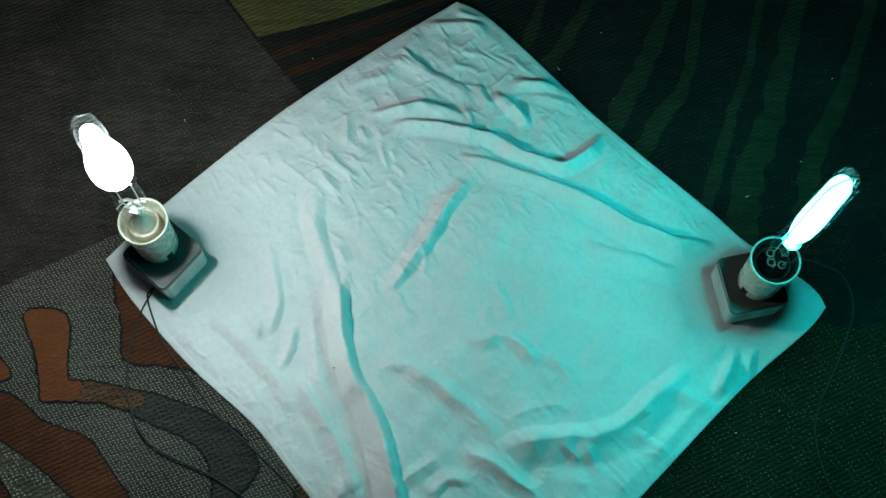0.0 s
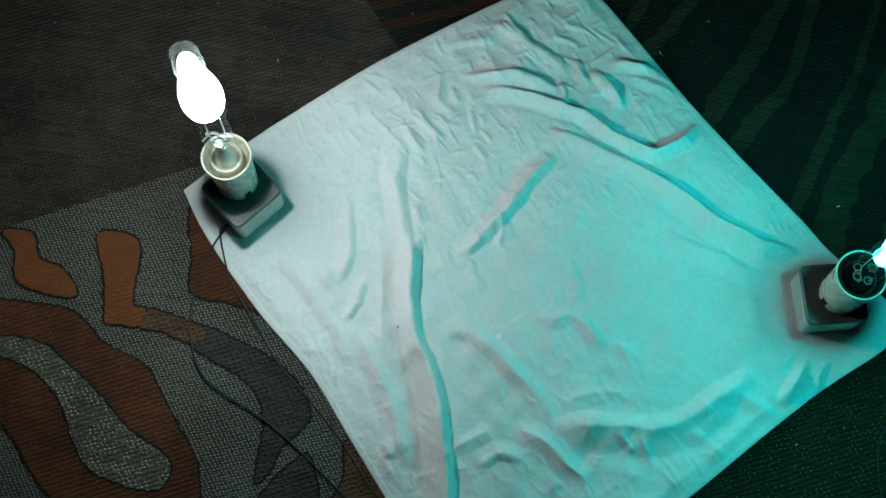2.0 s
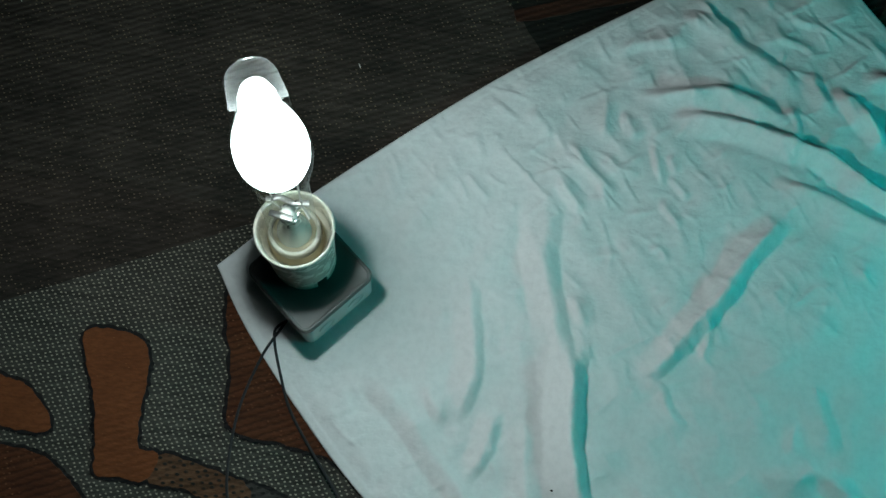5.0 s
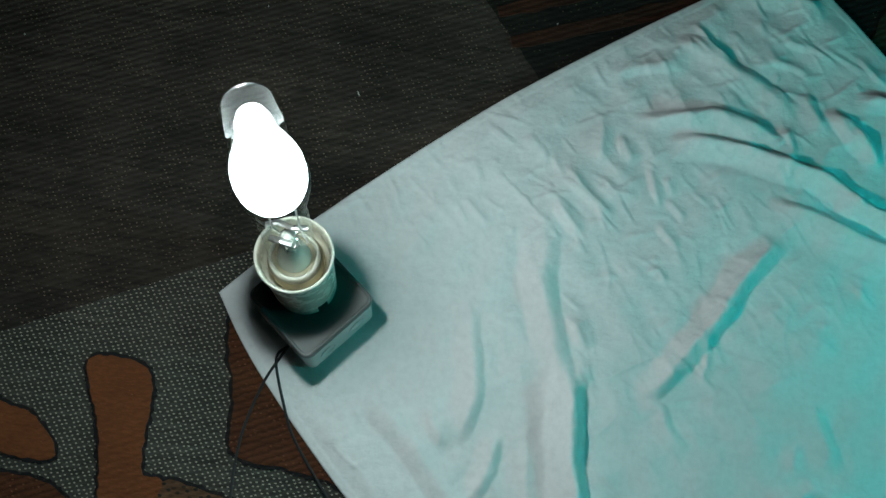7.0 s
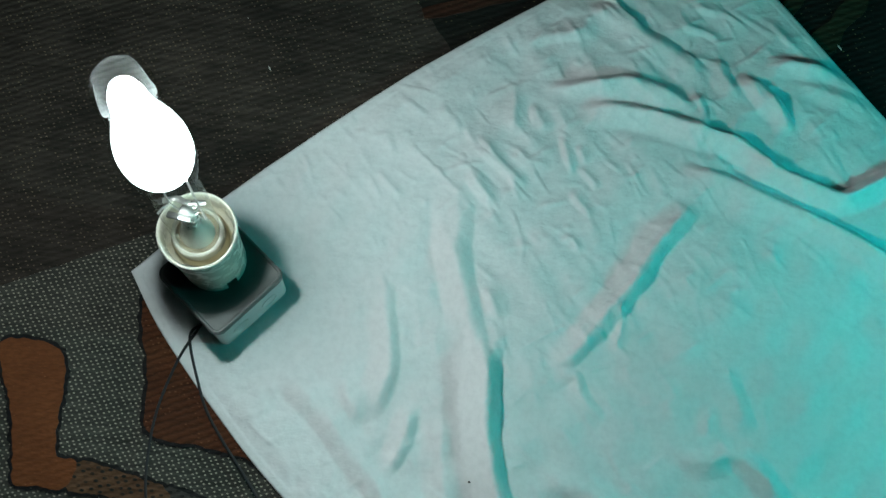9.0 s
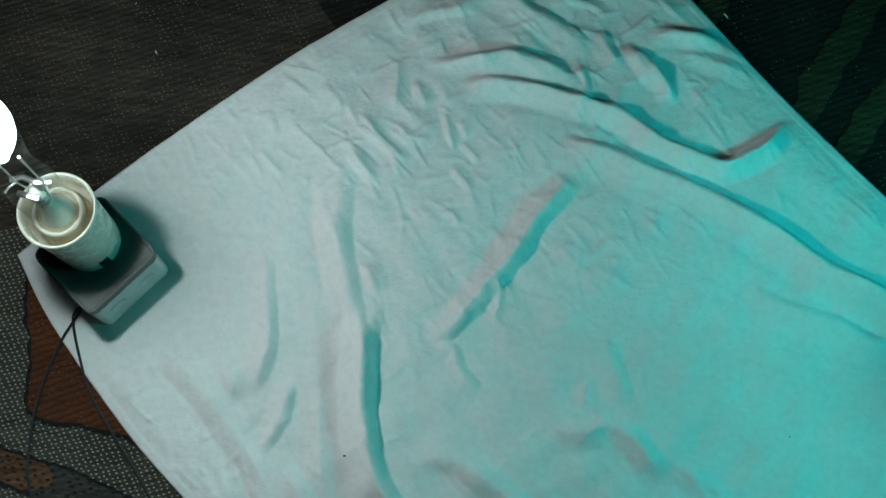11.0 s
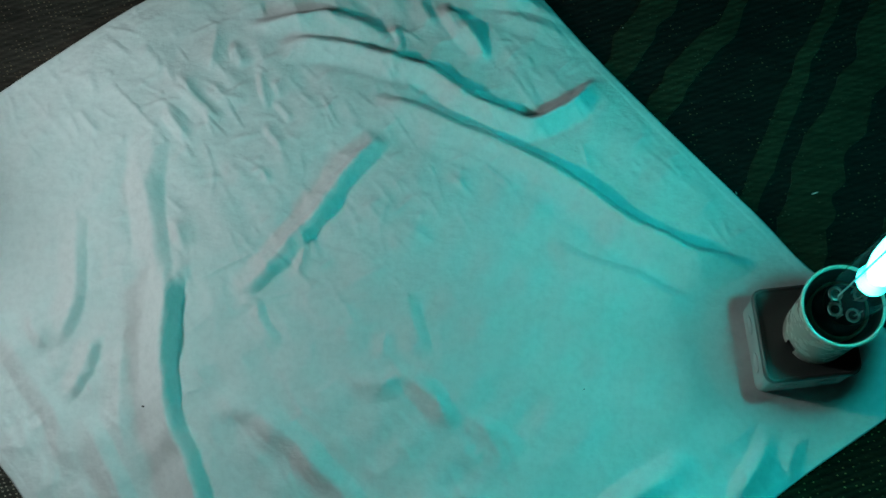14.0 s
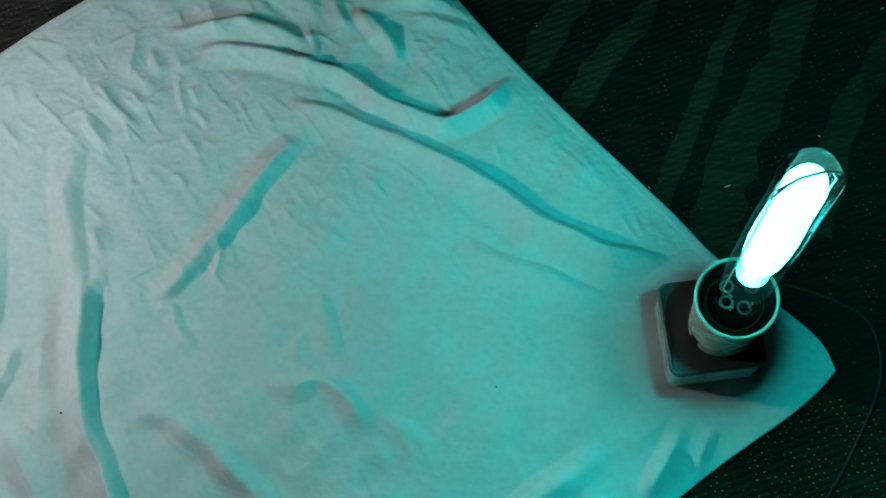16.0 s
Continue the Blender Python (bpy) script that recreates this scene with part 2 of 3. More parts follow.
# ---- room shell ----
def box_mesh(x0, x1, y0, y1, z0, z1):
    bm = bmesh.new()
    bmesh.ops.create_cube(bm, size=1.0, matrix=Matrix.Translation(((x0 + x1) / 2, (y0 + y1) / 2, (z0 + z1) / 2)) @ Matrix.Diagonal((x1 - x0, y1 - y0, z1 - z0, 1)))
    return bm


ROOM = 2.4
tagged(part("floor", box_mesh(-ROOM, ROOM, -ROOM, ROOM, -0.1, -0.012), DARK_AND_SHADE), "dark floor slab beneath the carpet", "floor", kind="structure")
tagged(part("ceiling", box_mesh(-ROOM, ROOM, -ROOM, ROOM, 2.6, 2.7), CEILING), "plain pale painted ceiling", "ceiling", kind="structure")
for name, b in (("wall_north", (-ROOM, ROOM, ROOM, ROOM + 0.1)), ("wall_south", (-ROOM, ROOM, -ROOM - 0.1, -ROOM)), ("wall_east", (ROOM, ROOM + 0.1, -ROOM, ROOM)), ("wall_west", (-ROOM - 0.1, -ROOM, -ROOM, ROOM))):
    tagged(part(name, box_mesh(*b, -0.1, 2.7), WALL), "plain matt painted room wall", "wall", kind="structure")

# ---- carpet ----
carpet = tagged(new("carpet"), "patterned short-pile carpet in grey, rust, brown and green", "carpet", kind="structure")


def ragged(points, steps=7, rough=0.0012, closed=True, seed=0.0):
    pts = spline(points, steps, closed)
    out = []
    for i, (x, y) in enumerate(pts):
        n = noise.noise_vector((x * 160 + seed, y * 160, seed * 3.1))
        out.append((x + n.x * rough, y + n.y * rough))
    return out


def line(a, b, n=14, rough=0.0015, seed=0.0):
    return ragged([a + (b - a) * k / n for a, b in [(np.array(a, float), np.array(b, float))] for k in range(n + 1)], 4, rough, False, seed)


S0, S1, S2 = (-2.4, -0.665), (-0.3625, 0.3476), (-0.0818, 0.4822)
grey = [*line(S0, S1, 40), *line(S1, S2, 8)[1:], (0.0979, 0.3017), (0.1, -2.4), (-2.4, -2.4)]
part("panel", slab(grey, -0.012, 0.0), GREY_CARPET, carpet, "grey carpet field flecked with pale dots")
brown = [*line(S2, S1, 8)[:-1], *line(S1, S0, 40), (-2.4, 2.4), (-1.55, 2.4), *line((-1.55, 2.4), (-0.201, 0.6321), 12)[1:], *line((-0.201, 0.6321), S2, 6)[1:-1]]
part("panel", slab(brown, -0.012, -0.001), BROWN_CARPET, carpet, "dark brown ribbed carpet field")
green = [(-1.55, 2.4), *line((-1.55, 2.4), (-0.201, 0.6321), 12)[1:], *line((-0.201, 0.6321), S2, 6)[1:], (0.0979, 0.3017), (0.6163, 0.2016), (2.4, 0.75), (2.4, 2.4)]
part("panel", slab(green, -0.012, -0.0005), GREEN_CARPET, carpet, "very dark bottle green carpet field")
olive = [(0.0979, 0.3017), (0.1, -2.4), (2.4, -2.4), (2.4, 0.75), (0.6163, 0.2016)]
part("panel", slab(olive, -0.012, -0.0008), OLIVE_CARPET, carpet, "dark olive ribbed carpet field")


def motif(points, pile, label, rim=0.003, height=0.0022, seed=0.0, corner=12):
    """A woven shape with a thin black outline, cut a little proud of the field."""
    inner = ragged(points, corner, 0.0018, True, seed)
    pts = np.array(inner)
    d = np.roll(pts, -1, 0) - np.roll(pts, 1, 0)
    nrm = np.stack([d[:, 1], -d[:, 0]], 1) / (np.linalg.norm(d, axis=1)[:, None] + 1e-9)
    area = 0.5 * np.sum(pts[:, 0] * np.roll(pts[:, 1], -1) - np.roll(pts[:, 0], -1) * pts[:, 1])
    outer = pts + nrm * rim * (1 if area > 0 else -1)
    outer = [(x + 0.0026 * noise.noise((x * 420, y * 420, seed)), y + 0.0026 * noise.noise((x * 420, y * 420, seed + 9))) for x, y in outer]
    shape = part("motif", slab(inner, -0.003, height), pile, carpet, label)
    part("outline", slab(outer, -0.004, height - 0.0009), BLACK_PILE, shape)
    return shape


motif([(-0.4912, 0.2285), (-0.4604, 0.2325), (-0.4375, 0.2225), (-0.4324, 0.1995), (-0.4312, 0.1685), (-0.4271, 0.1376), (-0.4092, 0.1326), (-0.417, 0.1097), (-0.4379, 0.1097), (-0.4587, 0.1097), (-0.4648, 0.1396), (-0.475, 0.1775), (-0.4881, 0.2065)],
      RUST_PILE, "rust orange boot-shaped motif with black outline", seed=1)
motif([(-0.4072, 0.1331), (-0.3823, 0.1306), (-0.3356, 0.1206), (-0.3256, 0.1067), (-0.3464, 0.0977), (-0.3852, 0.1077), (-0.414, 0.1097)],
      COFFEE_PILE, "brown motif speckled with black dots", height=0.002, seed=2)
motif([(-0.3306, 0.1197), (-0.2809, 0.1057), (-0.2411, 0.0907), (-0.2083, 0.0708), (-0.1863, 0.0479), (-0.1753, 0.017), (-0.203, -0.0198), (-0.2148, -0.0536), (-0.2287, -0.0695), (-0.2298, -0.0347), (-0.2309, 0.0021), (-0.2419, 0.0369), (-0.2728, 0.0618), (-0.3126, 0.0788), (-0.3424, 0.0957)],
      CHARCOAL_PILE, "charcoal leaf motif speckled with black", height=0.0018, seed=3)
motif([(-0.6203, 0.2135), (-0.6024, 0.2195), (-0.5795, 0.2155), (-0.5634, 0.1845), (-0.5306, 0.1735), (-0.5036, 0.1436), (-0.5264, 0.1366), (-0.5771, 0.1456), (-0.5921, 0.1605), (-0.5982, 0.1905)],
      RUST_PILE, "rust orange flame motif with black outline", seed=4)
motif([(-0.8555, 0.1017), (-0.6811, 0.1236), (-0.5898, 0.1217), (-0.5223, 0.1216), (-0.4905, 0.1097), (-0.4536, 0.0808), (-0.3969, 0.0589), (-0.3689, 0.026), (-0.339, -0.0138), (-0.3091, -0.0526), (-0.295, -0.1073), (-0.3027, -0.1569), (-0.3808, -0.1886),
       (-0.4643, -0.132), (-0.5091, -0.0953), (-0.54, -0.0575), (-0.5769, -0.0267), (-0.6546, 0.0211), (-0.8547, 0.0221)],
      BRICK_PILE, "red-brown wave motif with black outline", height=0.002, seed=5)
motif([(-0.8948, 0.0619), (-0.6668, 0.0688), (-0.5488, 0.0738), (-0.4901, 0.0449), (-0.4463, 0.0141), (-0.4024, -0.0228), (-0.3487, -0.0516), (-0.3377, -0.0715), (-0.3515, -0.0943), (-0.3941, -0.0933), (-0.4408, -0.0784), (-0.4708, -0.0406), (-0.4948, 0.0001),
       (-0.5317, 0.032), (-0.5794, 0.0469), (-0.6617, 0.0499), (-0.8946, 0.047)],
      PALE_PILE, "pale ribbed tongue motif with black outline", height=0.0036, seed=6)
motif([(-0.3741, 0.2815), (-0.3619, 0.2115), (-0.3537, 0.1636), (-0.3099, 0.1566), (-0.2662, 0.1496), (-0.2204, 0.1316), (-0.2404, 0.1815), (-0.3004, 0.2615)], BRICK_PILE, "red-brown triangular motif half under the cloth", seed=7)
motif([(-0.1663, -0.0308), (-0.1881, -0.0427), (-0.2177, -0.0825), (-0.2305, -0.1262), (-0.1472, -0.1143)], CHARCOAL_PILE, "charcoal leaf motif speckled with black", seed=8)
motif([(-0.1216, -0.0029), (-0.1196, -0.0467), (-0.1254, -0.1173), (-0.0013, -0.1173), (-0.071, -0.0278)], COFFEE_PILE, "brown motif beside the cloth's hem", seed=9)


def stripe(points, widths, pile, label, height, seed):
    """A wavy woven stripe along a middle line."""
    mid = spline(points, 8)
    w = np.interp(np.linspace(0, 1, len(mid)), np.linspace(0, 1, len(widths)), widths)
    d = np.gradient(mid, axis=0)
    nrm = np.stack([-d[:, 1], d[:, 0]], 1) / np.linalg.norm(d, axis=1)[:, None]
    wob = np.array([[noise.noise((x * 45, y * 45, seed)), noise.noise((x * 45, y * 45, seed + 5))] for x, y in mid])
    a = mid + nrm * (w * (0.5 + 0.28 * wob[:, 0]))[:, None]
    b = mid - nrm * (w * (0.5 + 0.28 * wob[:, 1]))[:, None]
    return part("stripe", slab([*map(tuple, a), *map(tuple, b[::-1])], -0.003, height), pile, carpet, label)


stripe([(0.2777, 0.4322), (0.2997, 0.4875), (0.3319, 0.554), (0.36, 0.6094), (0.3883, 0.674), (0.4288, 0.8056)], [0.03, 0.028, 0.024, 0.02], SAGE_PILE, "wavy sage green stripe", 0.0014, 1)
stripe([(0.3226, 0.4121), (0.3467, 0.4644), (0.3708, 0.5087), (0.4029, 0.55), (0.4282, 0.6408), (0.4488, 0.8056)], [0.028, 0.024, 0.02, 0.014], SAGE_PILE, "wavy sage green stripe", 0.0016, 2)
stripe([(0.4569, 0.2617), (0.4752, 0.3509), (0.4875, 0.4182), (0.5187, 0.4876), (0.5431, 0.5662), (0.5991, 0.7552)], [0.04, 0.042, 0.035, 0.02], SAGE_PILE, "wide wavy sage green stripe", 0.0013, 3)
stripe([(0.4071, 0.3018), (0.4223, 0.365), (0.4476, 0.4403), (0.4728, 0.5188), (0.4981, 0.5813), (0.5287, 0.7045)], [0.018, 0.018, 0.014, 0.01], SAGE_PILE, "narrow wavy sage green stripe", 0.0012, 4)
stripe([(0.1929, 0.5528), (0.2199, 0.5962), (0.247, 0.6386), (0.2731, 0.686), (0.3084, 0.8054)], [0.022, 0.022, 0.018, 0.012], SAGE_PILE, "wavy sage green stripe", 0.0012, 5)
stripe([(0.1629, 0.583), (0.187, 0.6355), (0.206, 0.6819), (0.2282, 0.7851)], [0.018, 0.016, 0.01], SAGE_PILE, "narrow wavy sage green stripe", 0.0014, 6)
stripe([(0.5571, 0.352), (0.5826, 0.4525), (0.6382, 0.5633), (0.6993, 0.7249)], [0.03, 0.026, 0.016], SAGE_PILE, "wavy sage green stripe", 0.0012, 7)
part("patch", slab([(-0.201, 0.6381), (-0.0891, 0.6675), (0.0179, 0.704), (0.0979, 0.9572), (-0.4031, 0.9159)], -0.003, 0.0012), MUSTARD_PILE, carpet, "mustard carpet patch")
stripe([(-0.1779, 0.6079), (-0.0721, 0.6484), (0.0329, 0.6898), (0.1981, 0.7547)], [0.014, 0.012, 0.01], DARK_BRICK_PILE, "thin red-brown stripe", 0.001, 8)
stripe([(-0.1619, 0.5777), (-0.062, 0.6151), (0.0479, 0.6586), (0.0979, 0.6838)], [0.012, 0.016, 0.012], DARK_BRICK_PILE, "thin red-brown stripe", 0.001, 9)

# ---- cloth ----
EDGE_LT = [(-0.3911, 0.3015), (-0.3138, 0.3837), (-0.172, 0.5101), (-0.0274, 0.6169), (0.0859, 0.6919)]
EDGE_TR = [(0.0859, 0.6919), (0.1419, 0.6556), (0.2858, 0.5026), (0.4293, 0.368), (0.4771, 0.3218), (0.5547, 0.2627), (0.5745, 0.2307)]
EDGE_BR = [(0.083, -0.2464), (0.1972, -0.1353), (0.3166, -0.016), (0.4524, 0.1196), (0.5444, 0.1966), (0.5745, 0.2307)]
EDGE_LB = [(-0.3911, 0.3015), (-0.3491, 0.2415), (-0.2642, 0.1496), (-0.1794, 0.0728), (-0.1077, -0.0149), (0.083, -0.2464)]


def even(points, n):
    c = spline(points, 24)
    s = np.concatenate([[0], np.cumsum(np.linalg.norm(np.diff(c, axis=0), axis=1))])
    q = np.linspace(0, s[-1], n)
    return np.stack([np.interp(q, s, c[:, 0]), np.interp(q, s, c[:, 1])], 1)


N = 540
U, V = np.meshgrid(np.linspace(0, 1, N), np.linspace(0, 1, N), indexing="ij")
lt, br, lb, tr = even(EDGE_LT, N), even(EDGE_BR, N), even(EDGE_LB, N), even(EDGE_TR, N)
u, v = U[..., None], V[..., None]
XY = (1 - v) * lt[:, None] + v * br[:, None] + (1 - u) * lb[None] + u * tr[None]
XY -= (1 - u) * (1 - v) * lt[0] + u * (1 - v) * lt[-1] + (1 - u) * v * br[0] + u * v * br[-1]
X, Y = XY[..., 0], XY[..., 1]
Z = np.full(X.shape, 0.0032)
# the creases wander a little off their lines
WX = X + 0.0009 * np.sin(60 * X + 61 * Y) + 0.0004 * np.sin(173 * Y - 82 * X + 1.0) + 0.0002 * np.sin(390 * Y + 210 * X + 2.0)
WY = Y + 0.0009 * np.sin(57 * Y - 83 * X + 2.0) + 0.0004 * np.sin(151 * X + 120 * Y) + 0.0002 * np.sin(410 * X - 190 * Y)


def fold(points, height, left, right, fade=0.25):
    """A crease along a middle line: height at its crest, and how far it falls away to its left and right."""
    global Z
    height *= 1.15 if abs(height) > 0.009 else 1.0
    mid = spline(points, 7)
    seg = np.linalg.norm(np.diff(mid, axis=0), axis=1)
    s = np.concatenate([[0], np.cumsum(seg)]) / seg.sum()
    reach = 3.2 * max(left, right)
    box = (X > mid[:, 0].min() - reach) & (X < mid[:, 0].max() + reach) & (Y > mid[:, 1].min() - reach) & (Y < mid[:, 1].max() + reach)
    if not box.any():
        return
    px, py = WX[box], WY[box]
    best, side, along = np.full(px.shape, 1e9), np.zeros(px.shape), np.zeros(px.shape)
    for i in range(len(mid) - 1):
        a, d = mid[i], mid[i + 1] - mid[i]
        k = np.clip(((px - a[0]) * d[0] + (py - a[1]) * d[1]) / (d @ d), 0, 1)
        ex, ey = px - a[0] - k * d[0], py - a[1] - k * d[1]
        dist = np.hypot(ex, ey)
        near = dist < best
        best = np.where(near, dist, best)
        side = np.where(near, d[0] * ey - d[1] * ex, side)
        along = np.where(near, s[i] + k * (s[i + 1] - s[i]), along)
    w = np.where(side > 0, left, right)
    ends = np.clip(np.minimum(along, 1 - along) / max(fade, 1e-3), 0, 1)
    ends = ends * ends * (3 - 2 * ends)
    steep = w < 0.99 * max(left, right)
    slope = np.clip(1 - best / (1.7 * w), 0, 1)
    slope = 0.65 * (1 - (1 - slope) ** 2) + 0.35 * slope * slope * (3 - 2 * slope)
    ends = ends * (0.94 + 0.06 * np.sin(31 * px + 47 * py + 400 * height))
    gentle = np.clip(1 - best / (2.3 * w), 0, 1)
    gentle = 0.5 * gentle ** 1.3 + 0.5 * np.exp(-((best / w) ** 1.4))
    trough = 0.1 * np.exp(-(((best / w) - 2.1) / 0.6) ** 2) if max(left, right) > 0.0055 and height > 0 else 0.0
    Z[box] += height * ends * np.where(steep, slope, gentle - trough)


# the great folds
fold([(-0.1166, 0.4119), (-0.1105, 0.3738), (-0.1085, 0.3467), (-0.0984, 0.3106), (-0.0874, 0.2686), (-0.0774, 0.2285)], 0.0077, 0.00855, 0.0099, 0.3)
fold([(-0.0605, 0.2876), (-0.0675, 0.2736), (-0.0734, 0.2545), (-0.0724, 0.2295), (-0.0683, 0.1935), (-0.0623, 0.1646), (-0.0533, 0.1356), (-0.0234, 0.0827), (-0.0095, 0.0399), (0.0005, -0.003), (0.0105, -0.0527), (0.0225, -0.1074)], 0.0147, 0.00779, 0.01254, 0.13)
fold([(-0.1053, 0.2836), (-0.1023, 0.2365), (-0.0892, 0.1766), (-0.0732, 0.1186), (-0.0622, 0.0718)], 0.00168, 0.00792, 0.0095, 0.3)
fold([(-0.0795, 0.3226), (-0.0685, 0.2996), (-0.0595, 0.2886)], 0.0042, 0.0057, 0.00462, 0.35)
fold([(-0.0924, 0.3006), (-0.0954, 0.2686), (-0.0933, 0.2265), (-0.0892, 0.1915), (-0.0832, 0.1626), (-0.0552, 0.0817), (-0.0413, 0.0389), (-0.0313, -0.004), (-0.0203, -0.0527)], -0.00364, 0.00858, 0.00858, 0.2)
fold([(0.065, 0.414), (0.051, 0.3959), (0.0391, 0.3738), (0.0281, 0.3487), (0.0231, 0.3267)], -0.00308, 0.00726, 0.00726, 0.25)
fold([(-0.1365, 0.4048), (-0.1334, 0.3717), (-0.1304, 0.3447), (-0.1203, 0.3086), (-0.1123, 0.2776)], -0.0028, 0.00726, 0.00726, 0.3)
fold([(0.0051, 0.4803), (0.058, 0.4803), (0.1119, 0.4673), (0.1658, 0.4442)], -0.0028, 0.0066, 0.0066, 0.25)
fold([(0.0889, 0.4291), (0.1428, 0.413), (0.1947, 0.394), (0.2466, 0.3719), (0.3234, 0.3228)], -0.0028, 0.00726, 0.00726, 0.25)
fold([(-0.1082, 0.2355), (-0.1062, 0.1955), (-0.1001, 0.1456), (-0.0811, 0.0897)], 0.0042, 0.00792, 0.00792, 0.3)
fold([(0.102, 0.422), (0.09, 0.405), (0.076, 0.385), (0.064, 0.365), (0.053, 0.345), (0.038, 0.321), (0.021, 0.296), (0.0, 0.267)], 0.0098, 0.0078, 0.0082, 0.25)
fold([(0.021, 0.297), (0.003, 0.271), (-0.014, 0.249)], 0.006, 0.0062, 0.008, 0.35)
fold([(0.057, 0.2926), (0.0421, 0.3127), (0.0411, 0.2966), (0.0371, 0.2706)], 0.0042, 0.00396, 0.00396, 0.3)
fold([(-0.0134, 0.4921), (0.0295, 0.4972), (0.0555, 0.4942), (0.0824, 0.4872), (0.1094, 0.4821), (0.1364, 0.4741), (0.1643, 0.457), (0.1903, 0.445), (0.2162, 0.437), (0.2322, 0.434), (0.2492, 0.443), (0.2692, 0.4561), (0.2902, 0.4843)], 0.0119, 0.00522, 0.00792, 0.12)
fold([(0.0801, 0.4534), (0.1021, 0.4423), (0.139, 0.4333), (0.166, 0.4213), (0.1929, 0.4133), (0.2189, 0.4042), (0.2448, 0.3912), (0.2708, 0.3792), (0.3266, 0.3431), (0.3715, 0.325), (0.4104, 0.317), (0.4493, 0.31)], 0.0133, 0.0057, 0.0132, 0.1)
fold([(-0.0309, 0.5144), (0.011, 0.5205), (0.054, 0.5215), (0.0809, 0.5105), (0.0999, 0.4813)], 0.0063, 0.0057, 0.00792, 0.25)
fold([(0.0909, 0.5256), (0.1009, 0.5034), (0.0999, 0.4833), (0.1049, 0.4703)], 0.00364, 0.00462, 0.0057, 0.3)
fold([(0.021, 0.5316), (0.054, 0.5235), (0.0789, 0.5075)], 0.0049, 0.00475, 0.00528, 0.3)
fold([(0.1589, 0.5307), (0.1709, 0.5126), (0.1848, 0.4904)], 0.0063, 0.00462, 0.0057, 0.3)
fold([(0.1339, 0.5468), (0.1509, 0.5276), (0.1659, 0.5055)], 0.0056, 0.0057, 0.00462, 0.3)
fold([(0.1089, 0.5588), (0.1239, 0.5367), (0.1379, 0.5206)], 0.00588, 0.00528, 0.00665, 0.3)
fold([(0.1569, 0.5568), (0.1989, 0.5569), (0.2299, 0.5549)], 0.0056, 0.0057, 0.00594, 0.3)
fold([(0.1889, 0.5418), (0.2368, 0.5287), (0.2688, 0.5116)], 0.0042, 0.0057, 0.0066, 0.3)
fold([(-0.0209, 0.4712), (-0.0169, 0.4491), (-0.0079, 0.431)], 0.00364, 0.00427, 0.0033, 0.3)
fold([(-0.0089, 0.4591), (0.0031, 0.4431)], 0.00336, 0.0038, 0.00297, 0.35)
fold([(-0.0059, 0.4411), (0.0061, 0.431), (0.0141, 0.419)], 0.00364, 0.00427, 0.0033, 0.3)
fold([(-0.0129, 0.418), (-0.0019, 0.4039), (0.0111, 0.3909)], 0.00364, 0.00427, 0.0033, 0.3)
fold([(-0.0997, 0.4581), (-0.0747, 0.435), (-0.0508, 0.4129)], 0.00308, 0.00285, 0.00231, 0.2)
fold([(-0.1864, 0.4169), (-0.1734, 0.4048), (-0.1584, 0.3928)], 0.00252, 0.00264, 0.00264, 0.3)
fold([(-0.0668, 0.4561), (-0.0538, 0.44), (-0.0298, 0.437)], 0.0035, 0.00396, 0.00396, 0.3)
fold([(-0.0449, 0.4973), (-0.0459, 0.4863), (-0.0359, 0.4692)], 0.0049, 0.0057, 0.00462, 0.3)
fold([(-0.0689, 0.5134), (-0.0678, 0.4842), (-0.0698, 0.4611)], 0.0035, 0.00528, 0.00528, 0.3)
fold([(-0.1046, 0.4239), (-0.0916, 0.4089), (-0.0737, 0.3938)], 0.0049, 0.0057, 0.00528, 0.3)
fold([(-0.0178, 0.3658), (-0.0078, 0.3698), (0.0012, 0.3567)], 0.0042, 0.0033, 0.0033, 0.3)
fold([(-0.1722, 0.3306), (-0.1641, 0.2886), (-0.1571, 0.2525), (-0.16, 0.2205), (-0.1698, 0.1895)], 0.0063, 0.0057, 0.00858, 0.25)
fold([(-0.1351, 0.2125), (-0.136, 0.1875), (-0.1419, 0.1626), (-0.1558, 0.1476)], 0.007, 0.00522, 0.0066, 0.3)
fold([(-0.1918, 0.2275), (-0.1848, 0.2075), (-0.1698, 0.1895)], 0.0042, 0.00665, 0.00528, 0.35)
fold([(-0.0176, 0.2396), (0.0023, 0.2466), (0.0113, 0.2316), (0.0322, 0.2086)], 0.0042, 0.00462, 0.0057, 0.3)
fold([(-0.2645, 0.2365), (-0.2166, 0.2025), (-0.1787, 0.1626), (-0.1538, 0.1356), (-0.1208, 0.0847)], 0.0063, 0.0095, 0.00924, 0.25)
fold([(-0.0255, 0.1486), (0.0133, 0.1546), (0.0452, 0.1356), (0.077, 0.1107), (0.0989, 0.0887)], 0.0048, 0.00855, 0.00792, 0.25)
fold([(0.089, 0.1816), (0.1228, 0.1876), (0.1417, 0.1956), (0.1626, 0.1846), (0.1806, 0.1636), (0.1915, 0.1486)], 0.00392, 0.00665, 0.00792, 0.25)
fold([(0.1925, 0.1656), (0.2174, 0.1556), (0.2472, 0.1376)], 0.00392, 0.0057, 0.0066, 0.3)
fold([(0.1228, 0.2376), (0.1198, 0.2176), (0.1238, 0.2026)], 0.0035, 0.00528, 0.00528, 0.35)
fold([(0.1328, 0.2686), (0.1427, 0.2396), (0.1577, 0.2056)], 0.0035, 0.0066, 0.00855, 0.3)
